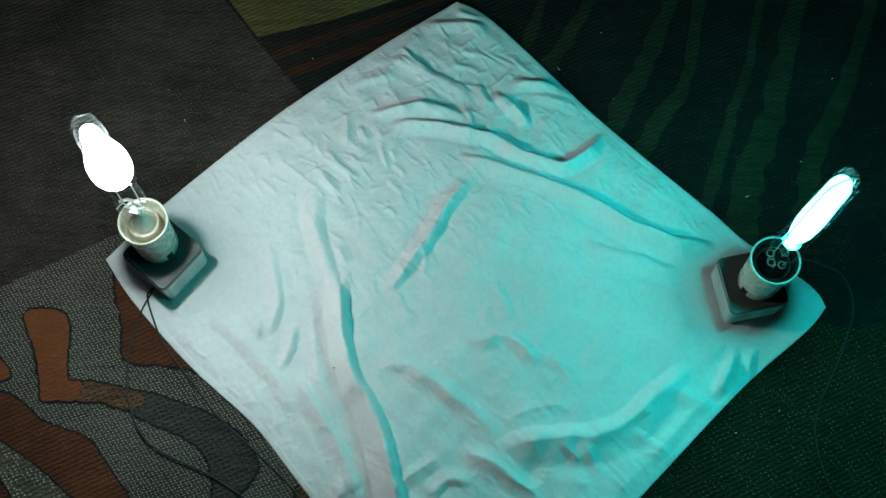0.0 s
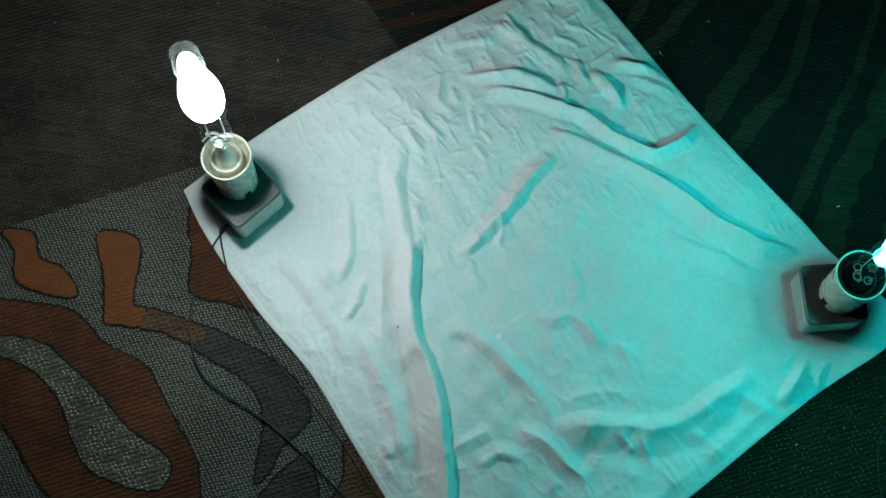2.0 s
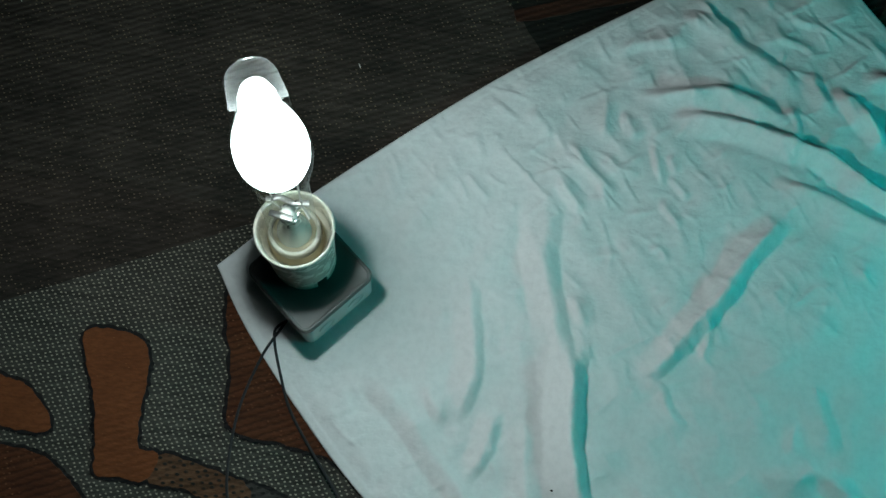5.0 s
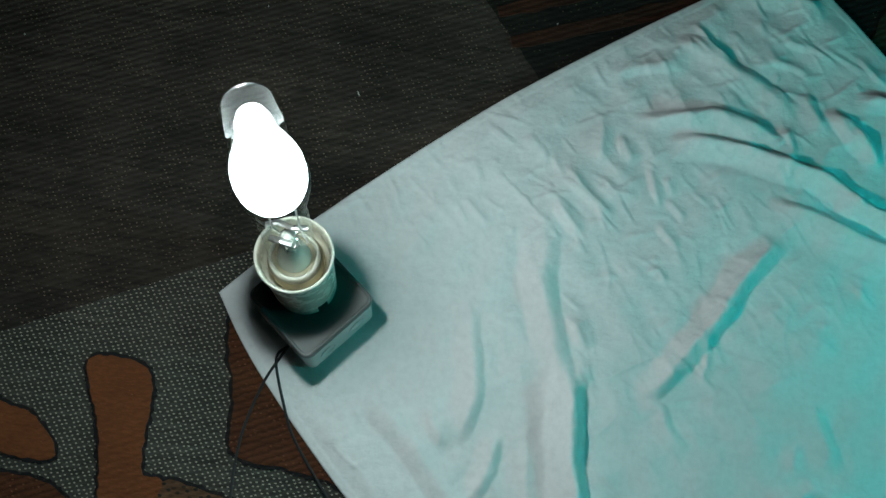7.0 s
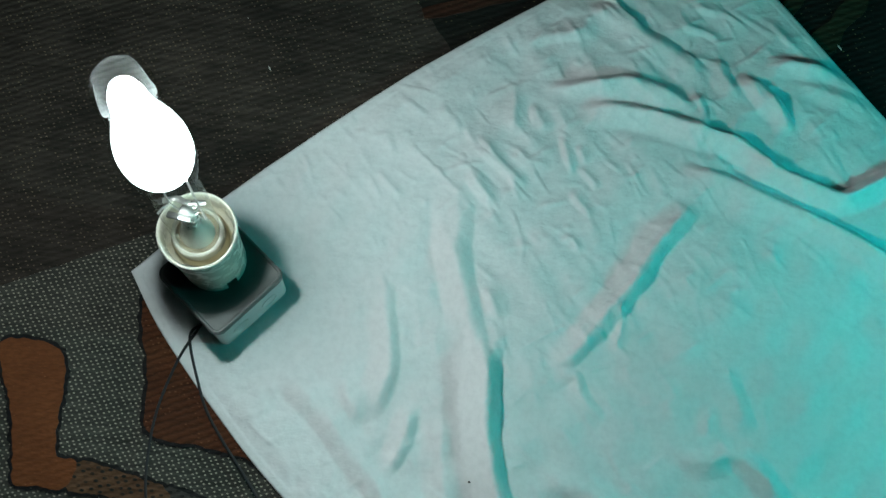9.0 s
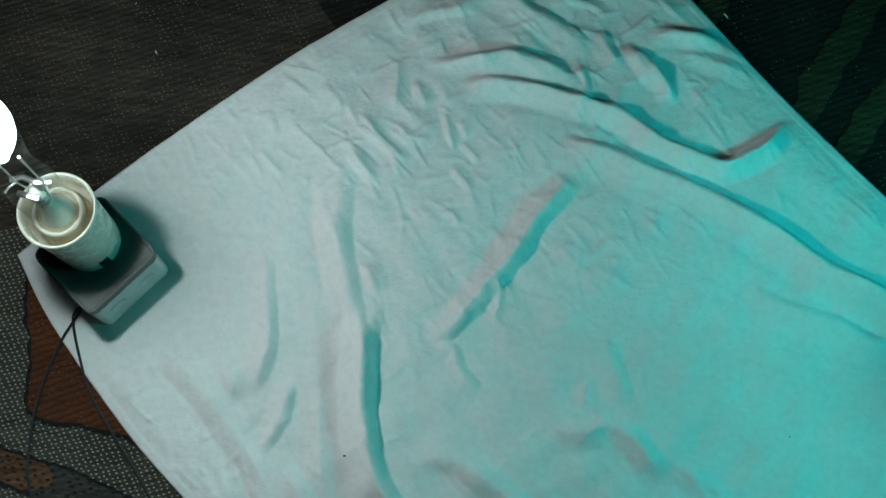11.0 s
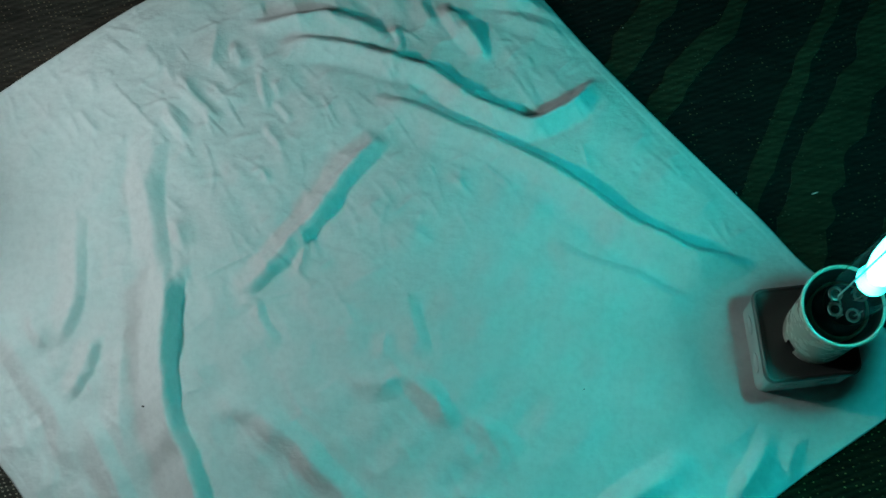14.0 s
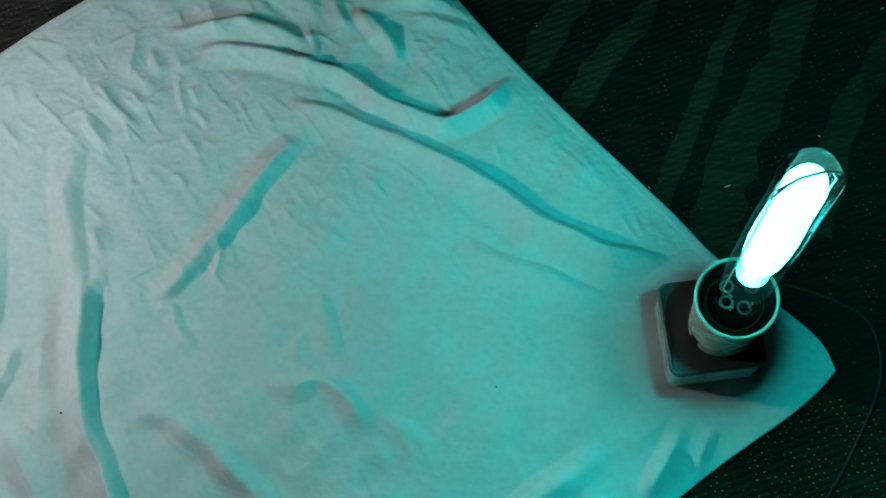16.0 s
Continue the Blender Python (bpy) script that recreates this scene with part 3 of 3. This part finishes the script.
fold([(0.2505, 0.3207), (0.3004, 0.3047), (0.3393, 0.2937), (0.3891, 0.2747)], 0.0049, 0.00522, 0.0099, 0.2)
fold([(0.3234, 0.3378), (0.3433, 0.3318), (0.3723, 0.3268)], 0.0035, 0.0057, 0.00528, 0.35)
fold([(0.0259, 0.6515), (0.0869, 0.6536), (0.1309, 0.6445)], 0.0056, 0.0057, 0.0066, 0.25)
fold([(0.0819, 0.6768), (0.1269, 0.6607)], 0.0042, 0.00475, 0.00396, 0.35)
fold([(-0.025, 0.5899), (0.0149, 0.591), (0.0479, 0.5709), (0.0799, 0.5558), (0.1119, 0.5296)], 0.0063, 0.00665, 0.00924, 0.25)
fold([(0.0029, 0.6172), (0.0269, 0.595), (0.0479, 0.5799)], 0.0042, 0.0033, 0.0033, 0.3)
fold([(-0.0709, 0.5526), (-0.048, 0.5637), (-0.024, 0.5688), (0.004, 0.5769)], 0.0042, 0.00665, 0.00528, 0.3)
fold([(-0.0489, 0.5094), (-0.0219, 0.5154), (0.01, 0.5185), (0.027, 0.5245), (0.049, 0.5165), (0.0749, 0.5014)], 0.0056, 0.00475, 0.00528, 0.25)
fold([(0.0799, 0.5608), (0.1119, 0.5548), (0.1399, 0.5447)], 0.0028, 0.00396, 0.00396, 0.35)
fold([(0.1359, 0.5447), (0.1579, 0.5276), (0.1758, 0.5005)], 0.0063, 0.00462, 0.0057, 0.3)
fold([(0.1639, 0.572), (0.1919, 0.5569), (0.2269, 0.5509), (0.2548, 0.5317)], 0.0049, 0.00475, 0.00594, 0.3)
fold([(0.0719, 0.589), (0.1039, 0.585), (0.1199, 0.5709)], 0.0035, 0.0038, 0.0033, 0.35)
fold([(0.0859, 0.6092), (0.1189, 0.6062)], 0.0035, 0.0038, 0.0033, 0.4)
fold([(-0.0977, 0.448), (-0.0767, 0.432), (-0.0567, 0.4119)], 0.0035, 0.00264, 0.00264, 0.3)
fold([(0.0063, 0.1566), (0.0442, 0.1366), (0.081, 0.1077), (0.1178, 0.0747), (0.1437, 0.0538)], 0.0052, 0.00924, 0.01045, 0.2)
fold([(0.082, 0.0379), (0.1148, 0.0319), (0.1546, 0.004), (0.1933, -0.0269)], 0.0077, 0.00855, 0.00858, 0.25)
fold([(0.1258, 0.0319), (0.1685, 0.0498), (0.2123, 0.0558), (0.2551, 0.0568), (0.2989, 0.0747), (0.3438, 0.1126), (0.3957, 0.1486)], 0.0119, 0.01188, 0.01615, 0.2)
fold([(0.3588, 0.1216), (0.3946, 0.1037), (0.4264, 0.0827)], 0.0032, 0.006, 0.008, 0.3)
fold([(0.2989, 0.0647), (0.3307, 0.0478), (0.3655, 0.0268)], 0.0032, 0.006, 0.008, 0.3)
fold([(0.2411, 0.0528), (0.255, 0.0239), (0.2689, 0.0029)], 0.0042, 0.00594, 0.00594, 0.3)
fold([(0.2123, 0.0518), (0.2401, 0.0239)], 0.0035, 0.0057, 0.00528, 0.3)
fold([(-0.1409, 0.1476), (-0.097, 0.0897), (-0.0671, 0.0349), (-0.0441, -0.0328)], 0.0077, 0.0076, 0.00924, 0.2)
fold([(-0.0094, -0.0179), (0.0254, 0.012), (0.0611, 0.0339)], 0.0042, 0.0066, 0.0066, 0.3)
fold([(0.0413, -0.0239), (0.0691, 0.005), (0.1049, -0.001)], 0.0056, 0.0076, 0.00594, 0.3)
fold([(-0.0809, 0), (-0.07, -0.0049), (-0.066, -0.0229)], 0.0056, 0.00665, 0.00528, 0.35)
fold([(0.1397, 0.0797), (0.1835, 0.0947), (0.2123, 0.0997), (0.2342, 0.0887)], 0.00392, 0.00528, 0.00528, 0.3)
fold([(0.1755, 0.0797), (0.2014, 0.0917)], 0.0028, 0.0033, 0.0033, 0.35)
fold([(0.0939, 0.1836), (0.1238, 0.1866), (0.1457, 0.1916), (0.1686, 0.1756), (0.1895, 0.1486)], 0.0035, 0.0057, 0.0066, 0.3)
fold([(0.2055, 0.1626), (0.2343, 0.1256)], 0.0028, 0.00462, 0.0057, 0.35)
fold([(0.4597, 0.2046), (0.4436, 0.1616), (0.4285, 0.1236), (0.4244, 0.1017)], 0.0091, 0.00855, 0.00726, 0.25)
fold([(0.4776, 0.1866), (0.4655, 0.1556), (0.4614, 0.1256)], 0.0077, 0.00594, 0.00665, 0.3)
fold([(0.4527, 0.2076), (0.4367, 0.1836), (0.4107, 0.1596)], 0.0042, 0.0066, 0.0066, 0.3)
# small creases
rng = random.Random(7)
for k in range(2100):
    x, y = rng.uniform(-0.37, 0.52), rng.uniform(-0.15, 0.66)
    upper = 0.85 if y > 0.33 and x < 0.22 else 0.62
    if math.hypot(x - 0.3, y - 0.24) < 0.13:
        upper = 0.25
    a = rng.gauss(-0.85, 0.25) if rng.random() < 0.75 else rng.gauss(0.6, 0.3)
    if x < -0.05 and y < 0.3:
        a = rng.gauss(-1.2, 0.35) if rng.random() < 0.6 else rng.gauss(0.45, 0.2)
    r = rng.uniform(0.005, 0.022) if rng.random() < 0.8 else rng.uniform(0.02, 0.045)
    bend = rng.uniform(-0.07, 0.07) * r
    ca, sa = math.cos(a), math.sin(a)
    w = rng.uniform(0.0015, 0.0036)
    fold([(x - ca * r, y - sa * r), (x - sa * bend, y + ca * bend), (x + ca * r, y + sa * r)], rng.uniform(0.0005, 0.0019) * upper, w, w * rng.uniform(0.7, 1.6), 0.45)
# broad billows of the loose cloth
for fx, fy, ph, amp in ((9, 4, 0.3, 0.0011), (-6, 13, 1.9, 0.0009), (17, -9, 4.0, 0.0007), (31, 24, 2.2, 0.0006), (-38, 29, 0.9, 0.0005), (52, -17, 3.1, 0.00035), (23, 55, 5.0, 0.00035)):
    Z += amp * (1 + np.sin(2 * math.pi * (fx * (X + 0.03 * np.sin(11 * Y + ph)) + fy * (Y + 0.03 * np.sin(13 * X))) * 0.5 + ph))
BOXES = {"white": (-0.302, 0.2935, 50.0, -0.3082, 0.3042), "teal": (0.465, 0.2505, 11.0, 0.4725, 0.2505)}
for bx, by, *_ in BOXES.values():
    d = np.hypot(X - bx, Y - by)
    k = np.clip((d - 0.062) / 0.05, 0, 1)
    Z = 0.0032 + (Z - 0.0032) * k * k * (3 - 2 * k)
edge = np.minimum(np.minimum(U, 1 - U), np.minimum(V, 1 - V)) * 0.66
Z = np.maximum(Z, 0.0042)
# cloth bends softly: ease the sharpest creases
Z[1:-1, 1:-1] = 0.6 * Z[1:-1, 1:-1] + 0.1 * (Z[2:, 1:-1] + Z[:-2, 1:-1] + Z[1:-1, 2:] + Z[1:-1, :-2])
Z = 0.0032 + (Z - 0.0032) * np.clip(edge / 0.03 + 0.25, 0, 1)
Z += 0.0004 * ((edge < 0.0075) & (edge > 0.0008))
cloth_mesh = bpy.data.meshes.new("cloth")
quads = (np.arange(N - 1)[:, None] * N + np.arange(N - 1)[None]).reshape(-1)
cloth_mesh.from_pydata(np.stack([X, Y, Z], -1).reshape(-1, 3).tolist(), [], np.stack([quads, quads + 1, quads + N + 1, quads + N], 1).tolist())
cloth_mesh.polygons.foreach_set("use_smooth", [True] * len(cloth_mesh.polygons))
cloth_mesh.flip_normals() if cloth_mesh.polygons[0].normal.z < 0 else None
cloth_mesh.materials.append(CLOTH)
cloth = tagged(new("cloth", cloth_mesh), "creased white cotton cloth with rounded hemmed corners, spread on the carpet", "cloth")
thick = cloth.modifiers.new("thickness", "SOLIDIFY")
thick.thickness, thick.offset = 0.0009, -1.0


# ---- lamps ----
LID, RIM = 0.062, 0.15  # heights of the box lid and of the holder's mouth above the floor


def lamp(kind, label, glow, core, halo, halo_shape, glass, lean, notch_turn, inside):
    """A discharge bulb in a porcelain holder on a square box; lean: the bulb's slant in x and y per metre of height."""
    bx, by, angle, sx, sy = BOXES[kind]
    foot = 0.0045
    root = tagged(new("lamp"), label, "lamp", group="lamps on the cloth")
    root.location = (bx, by, foot)
    top = LID - foot
    base = part("base_box", rounded_box(0.0376, 0.008, [(0.0035, 0.0), (0.0015, 0.0012), (0.0008, 0.004), (0.0, top - 0.009), (0.0008, top - 0.0078)]), BOX_PLASTIC, root, "grey plastic junction box")
    base.rotation_euler = (0, 0, radians(angle))
    part("lid", rounded_box(0.0388, 0.009, [(0.0012, top - 0.008), (0.0003, top - 0.0072), (0.0, top - 0.004), (0.0005, top - 0.0008), (0.0014, top), (0.0026, top), (0.0036, top - 0.0014), (0.006, top - 0.0016)]), SHADED_LID_PLASTIC, base, "grey plastic lid with a raised lip")
    for q in range(4):
        for off in (-0.016, 0.016):
            ko = part("knockout", lathe([(0.0, 0.0), (0.0068, 0.0), (0.0072, 0.0004), (0.0082, 0.0004), (0.0085, -0.0006)], 24), BOX_PLASTIC, base)
            ko.matrix_local = pose(0, 0, 0, 0, 0, 90 * q) @ pose(0.0376, off, 0.026, 0, 90, 0)
    # porcelain holder, standing on the lid
    ox, oy, mouth, foot_z = sx - bx, sy - by, RIM - foot, LID - foot - 0.0016
    outer = [(0.0262, 0.0), (0.0266, 0.004), (0.0267, 0.009), (0.0268, 0.0125), (0.0269, 0.016), (0.0271, 0.02), (0.0275, 0.032), (0.0282, 0.05), (0.029, 0.066), (0.0299, 0.076), (0.0307, 0.0805)]
    rows = [(r, foot_z + z) for r, z in outer] + [(0.0313, mouth - 0.0035), (0.0314, mouth - 0.0015), (0.0309, mouth), (0.03, mouth + 0.0003), (0.029, mouth - 0.0006), (0.0281, mouth - 0.004), (0.0274, mouth - 0.014), (0.0266, mouth - 0.026), (0.0215, mouth - 0.03)]
    bm = lathe(rows, 72)
    cut = []
    for f in bm.faces:
        c = f.calc_center_median()
        turn = abs((math.degrees(math.atan2(c.y, c.x)) - notch_turn + 180) % 360 - 180)
        if c.z < foot_z + 0.0165 and c.to_2d().length > 0.0255 and turn < 10:
            cut.append(f)
    bmesh.ops.delete(bm, geom=cut, context="FACES")
    socket = part("socket", bm, PORCELAIN, root, "cream glazed porcelain lamp holder with a notch", True)
    socket.location = (ox, oy, 0)
    # a near-black lining stands in for the shade behind the notch
    part("shade_liner", lathe([(0.0235, foot_z), (0.0235, mouth - 0.031)], 32), DARK_AND_SHADE, socket, "near-black lining standing for the shade inside the holder")
    part("throat", lathe([(0.0212, mouth - 0.0297), (0.0262, mouth - 0.0256), (0.027, mouth - 0.014), (0.0276, mouth - 0.0045), (0.0284, mouth - 0.0014)], 48), inside, socket, "inner wall of the holder", True)
    thread = [(0.0214 + 0.0007 * math.cos(2.2 * k), mouth - 0.033 + 0.0011 * k) for k in range(20)]
    part("screw_shell", lathe([(0.0, mouth - 0.033), *thread], 40), BRASS, socket, "dull brass threaded shell", True)
    # the bulb, its own heights counted from the holder's mouth
    bulb = part("bulb", lathe(glass, 56), GLASS, root, "clear glass discharge bulb, lit", True)
    bulb.location = (ox, oy, mouth)
    bulb.rotation_euler = (-math.atan(lean[1]), math.atan(lean[0]), 0)
    part("arc_tube", lathe(core, 28), glow, bulb, "blazing discharge arc", True)
    # the glare round the arc is built as an added glowing shell
    part("glare_shell", lathe(halo_shape, 32), halo, bulb, "added glowing shell standing for the glare inside the glass", True)
    part("cap", lathe([(0.0, -0.031), (0.0193, -0.029), (0.0193, -0.015), (0.0183, -0.01), (0.0163, -0.0065), (0.0, -0.0063)], 40), CAP if inside is PORCELAIN else DARK_AND_SHADE, bulb, "screw cap of the bulb", True)
    return root, bulb


def dome(r, z, n=14):
    return [(r * math.cos(k / n * math.pi / 2), z + r * math.sin(k / n * math.pi / 2)) for k in range(1, n)] + [(0.0, z + r)]


white_glass = [(0.0163, -0.004), (0.0178, 0.002), (0.0185, 0.012), (0.0188, 0.03), (0.0188, 0.112), (0.0191, 0.12), (0.0203, 0.13), (0.0225, 0.142), (0.0248, 0.157), (0.0261, 0.17), (0.0264, 0.182), (0.0258, 0.194), (0.0242, 0.206), (0.0219, 0.219), (0.0198, 0.232), (0.0188, 0.245), (0.0188, 0.277), *dome(0.0188, 0.277)]
white_glare_shape = [(0.0, 0.133), (0.008, 0.135), (0.0134, 0.141), (0.018, 0.15), (0.0216, 0.159), (0.0237, 0.169), (0.0243, 0.18), (0.0238, 0.192), (0.0221, 0.204), (0.0193, 0.216), (0.0164, 0.228), (0.014, 0.24), (0.0122, 0.253), (0.0112, 0.265), (0.009, 0.275), (0.005, 0.281), (0.0, 0.283)]
teal_glass = [(0.0155, -0.004), (0.0168, 0.002), (0.0176, 0.012), (0.0181, 0.03), (0.0184, 0.09), (0.0192, 0.14), (0.0194, 0.19), (0.0188, 0.23), (0.0182, 0.25), (0.0182, 0.272), *dome(0.0182, 0.272)]
teal_glare_shape = [(0.0, 0.084), (0.004, 0.085), (0.0075, 0.091), (0.0112, 0.104), (0.0136, 0.122), (0.0146, 0.145), (0.0146, 0.175), (0.0138, 0.2), (0.0128, 0.222), (0.0126, 0.242), (0.0124, 0.26), (0.0098, 0.273), (0.005, 0.28), (0.0, 0.281)]
white_arc = [(0.0, 0.136), (0.0065, 0.137), (0.0075, 0.141), (0.0075, 0.171), (0.0065, 0.175), (0.0, 0.176)]
teal_arc = [(0.0, 0.089), (0.006, 0.09), (0.008, 0.095), (0.008, 0.165), (0.007, 0.169), (0.0, 0.17)]
white_lamp, white_bulb = lamp("white", "white discharge lamp alight in a porcelain holder on a square box", WHITE_GLOW, white_arc, WHITE_HALO, white_glare_shape, white_glass, (0.025, -0.002), -46, PORCELAIN)
teal_lamp, teal_bulb = lamp("teal", "teal discharge lamp alight in a porcelain holder on a square box", TEAL_GLOW, teal_arc, TEAL_HALO, teal_glare_shape, teal_glass, (-0.005, -0.024), 215, DARK_AND_SHADE)

# unseen metal ring or disc added below each arc to block downward light
part("light_block_ring", lathe([(0.002, 0.1212), (0.0045, 0.1212), (0.0047, 0.1206), (0.002, 0.1204), (0.002, 0.1212)], 28), STEEL, white_bulb, "thin metal ring added to block the arc's downward light")
part("light_block_disc", lathe([(0.0, 0.0785), (0.0112, 0.0782), (0.0114, 0.0776), (0.0, 0.0773)], 28), STEEL, teal_bulb, "thin metal disc added to block the arc's downward light")
# inside the white bulb's neck: a pinched glass stem, lead wires, clips and a cross bar
part("collar", lathe([(0.0165, -0.03), (0.0167, -0.009), (0.017, -0.0045), (0.0178, -0.003), (0.0196, -0.0034), (0.0204, -0.006), (0.0205, -0.03)], 48), PORCELAIN, white_bulb, "cream cement collar", True)
part("stem", lathe([(0.0135, -0.006), (0.0128, 0.002), (0.0095, 0.012), (0.0064, 0.022), (0.0058, 0.036), (0.0066, 0.046), (0.0034, 0.052), (0.0, 0.053)], 28), STEM, white_bulb, "pinched milky glass stem", True)
for sgn in (-1, 1):
    part("lead_wire", tube([(0.004 * sgn, 0, -0.002), (0.004 * sgn, 0, 0.046), (0.0105 * sgn, 0.001, 0.06), (0.0108 * sgn, 0.001, 0.121)], 0.0008), STEEL, white_bulb)
    part("spring_clip", tube([(0.0105 * sgn, 0.001, 0.062), (0.0145 * sgn, -0.004, 0.064), (0.0175 * sgn, -0.008, 0.062)], 0.0009), STEEL, white_bulb)
part("cross_bar", tube([(-0.0155, 0.002, 0.062), (-0.006, 0.0045, 0.064), (0.004, 0.001, 0.066), (0.0155, 0.003, 0.064)], 0.0015, 8, 1.6), STEEL, white_bulb, "bright steel cross bar")
part("getter_plate", tube([(-0.013, -0.004, 0.05), (-0.004, -0.006, 0.053), (0.004, -0.007, 0.051)], 0.0013, 8, 2.0), STEEL, white_bulb)
# crimped foil and wire wound round the stem
coil = [((0.0068 + 0.0012 * math.sin(3.1 * k)) * math.cos(0.9 * k), (0.0068 + 0.0012 * math.sin(3.1 * k)) * math.sin(0.9 * k), 0.02 + 0.00075 * k) for k in range(38)]
part("wire_coil", tube(coil, 0.0007, 6), STEEL, white_bulb, "bright wire wound round the stem")
# inside the teal bulb's neck: bright eyelets round the stem
for ang, rad in ((150, 0.0105), (215, 0.0112), (290, 0.0105), (35, 0.0105)):
    hoop = [(0.0044 * math.cos(a), 0.0044 * math.sin(a), 0) for a in [2 * math.pi * k / 20 for k in range(21)]]
    eye = part("eyelet", tube(hoop, 0.0011, 8), STEEL, teal_bulb, "bright metal eyelet")
    eye.location = (rad * math.cos(radians(ang)), rad * math.sin(radians(ang)), 0.012)
    part("pin", tube([(rad * math.cos(radians(ang + 28)), rad * math.sin(radians(ang + 28)), 0.0), (1.1 * rad * math.cos(radians(ang + 30)), 1.1 * rad * math.sin(radians(ang + 30)), 0.017)], 0.0008, 6), STEEL, teal_bulb)
part("stem", lathe([(0.0135, -0.006), (0.012, 0.002), (0.006, 0.01), (0.004, 0.038), (0.0, 0.043)], 28), GLASS, teal_bulb, "pinched clear glass stem", True)
for ang in (20, 200):
    ca, sa = math.cos(radians(ang)), math.sin(radians(ang))
    part("support_wire", tube([(0.005 * ca, 0.005 * sa, 0.01), (0.0172 * ca, 0.0172 * sa, 0.05), (0.0176 * ca, 0.0176 * sa, 0.262), (0.012 * ca, 0.012 * sa, 0.277)], 0.0007), STEEL, teal_bulb)
# a wire bridge across the tip of the teal bulb
part("bridge_wire", tube([(-0.0165, -0.006, 0.272), (-0.006, -0.002, 0.283), (0.006, 0.002, 0.283), (0.0165, 0.006, 0.272)], 0.0007), STEEL, teal_bulb, "fine wire bridge in the tip")


# ---- cables ----
def cable(points, label, radius=0.001):
    path = spline(points, 10)
    return tagged(part("cable", tube([tuple(p) for p in path], radius, 8, 1.25), CABLE, None, "", True), label, "cable")


cable([(-0.3183, 0.2635, 0.014), (-0.3262, 0.2515, 0.007), (-0.339, 0.2235, 0.0045), (-0.3497, 0.1725, 0.0044), (-0.3465, 0.1117, 0.0046), (-0.3244, 0.0618, 0.0048), (-0.2896, 0.0369, 0.0044), (-0.2418, 0.015, 0.0044), (-0.1931, -0.0149, 0.0044), (-0.1523, -0.0447, 0.0032),
       (-0.1116, -0.0756, 0.0046), (-0.0509, -0.1272, 0.0046), (-0.0012, -0.2463, 0.003), (-0.0009, -0.5918, 0.0028)], "thin black flex leading from the white lamp across the carpet")
cable([(-0.3223, 0.2585, 0.012), (-0.3302, 0.2475, 0.0068), (-0.3181, 0.2115, 0.0048), (-0.3021, 0.1795, 0.0046), (-0.2631, 0.1306, 0.0046), (-0.2252, 0.0837, 0.003), (-0.1814, 0.0449, 0.0032), (-0.1306, -0.0039, 0.0034),
       (-0.0888, -0.0527, 0.0046), (-0.0411, -0.1074, 0.0046), (0.0186, -0.2463, 0.003), (0.0288, -0.5919, 0.0028)], "thin black flex running along the cloth's hem")
cable([(0.5168, 0.2767, 0.016), (0.5279, 0.2998, 0.0075), (0.5469, 0.2988, 0.0065), (0.5768, 0.2898, 0.0035), (0.6037, 0.2717, 0.003), (0.6104, 0.2247, 0.003), (0.5831, 0.1556, 0.003), (0.552, 0.0967, 0.003), (0.5438, 0.0527, 0.003), (0.5555, -0.0051, 0.003), (0.5948, -0.0977, 0.003), (0.6122, -0.5927, 0.003)],
      "thin black flex leading from the teal lamp over the carpet")

# ---- specks on the cloth ----
for x, y, z in ((-0.0784, 0.1487, 0.0135), (0.2932, 0.1976, 0.0066), (0.3492, 0.2917, 0.006)):
    bm = bmesh.new()
    bmesh.ops.create_icosphere(bm, subdivisions=1, radius=0.0011, matrix=Matrix.Translation((x, y, z)) @ Matrix.Diagonal((1.3, 0.9, 0.5, 1)))
    tagged(part("crumb", bm, DARK_AND_SHADE), "tiny dark crumb lying on the white cloth", "crumb", group="crumbs on the cloth")

# ---- lint ----
bm = bmesh.new()
rng = random.Random(3)
SPOTS = [(0.23, 0.585), (0.293, 0.642), (0.415, 0.385), (0.483, 0.39), (0.442, 0.064), (0.501, 0.093), (0.458, -0.014)]
SPOTS += [(rng.uniform(0.3, 0.8), rng.uniform(-0.3, 0.7)) for _ in range(14)] + [(rng.uniform(-0.7, -0.1), rng.uniform(0.45, 0.8)) for _ in range(14)]
for x, y in SPOTS:
    a, r = rng.uniform(0, 6.28), rng.uniform(0.0006, 0.0016)
    m = Matrix.Translation((x, y, 0.0016)) @ Matrix.Rotation(a, 4, "Z") @ Matrix.Diagonal((r * rng.uniform(1, 2.4), r * 0.5, 0.0006, 1))
    bmesh.ops.create_icosphere(bm, subdivisions=1, radius=1.0, matrix=m)
tagged(part("lint", bm, LINT), "tiny pale specks of lint scattered on the carpet", "lint", kind="stuff")
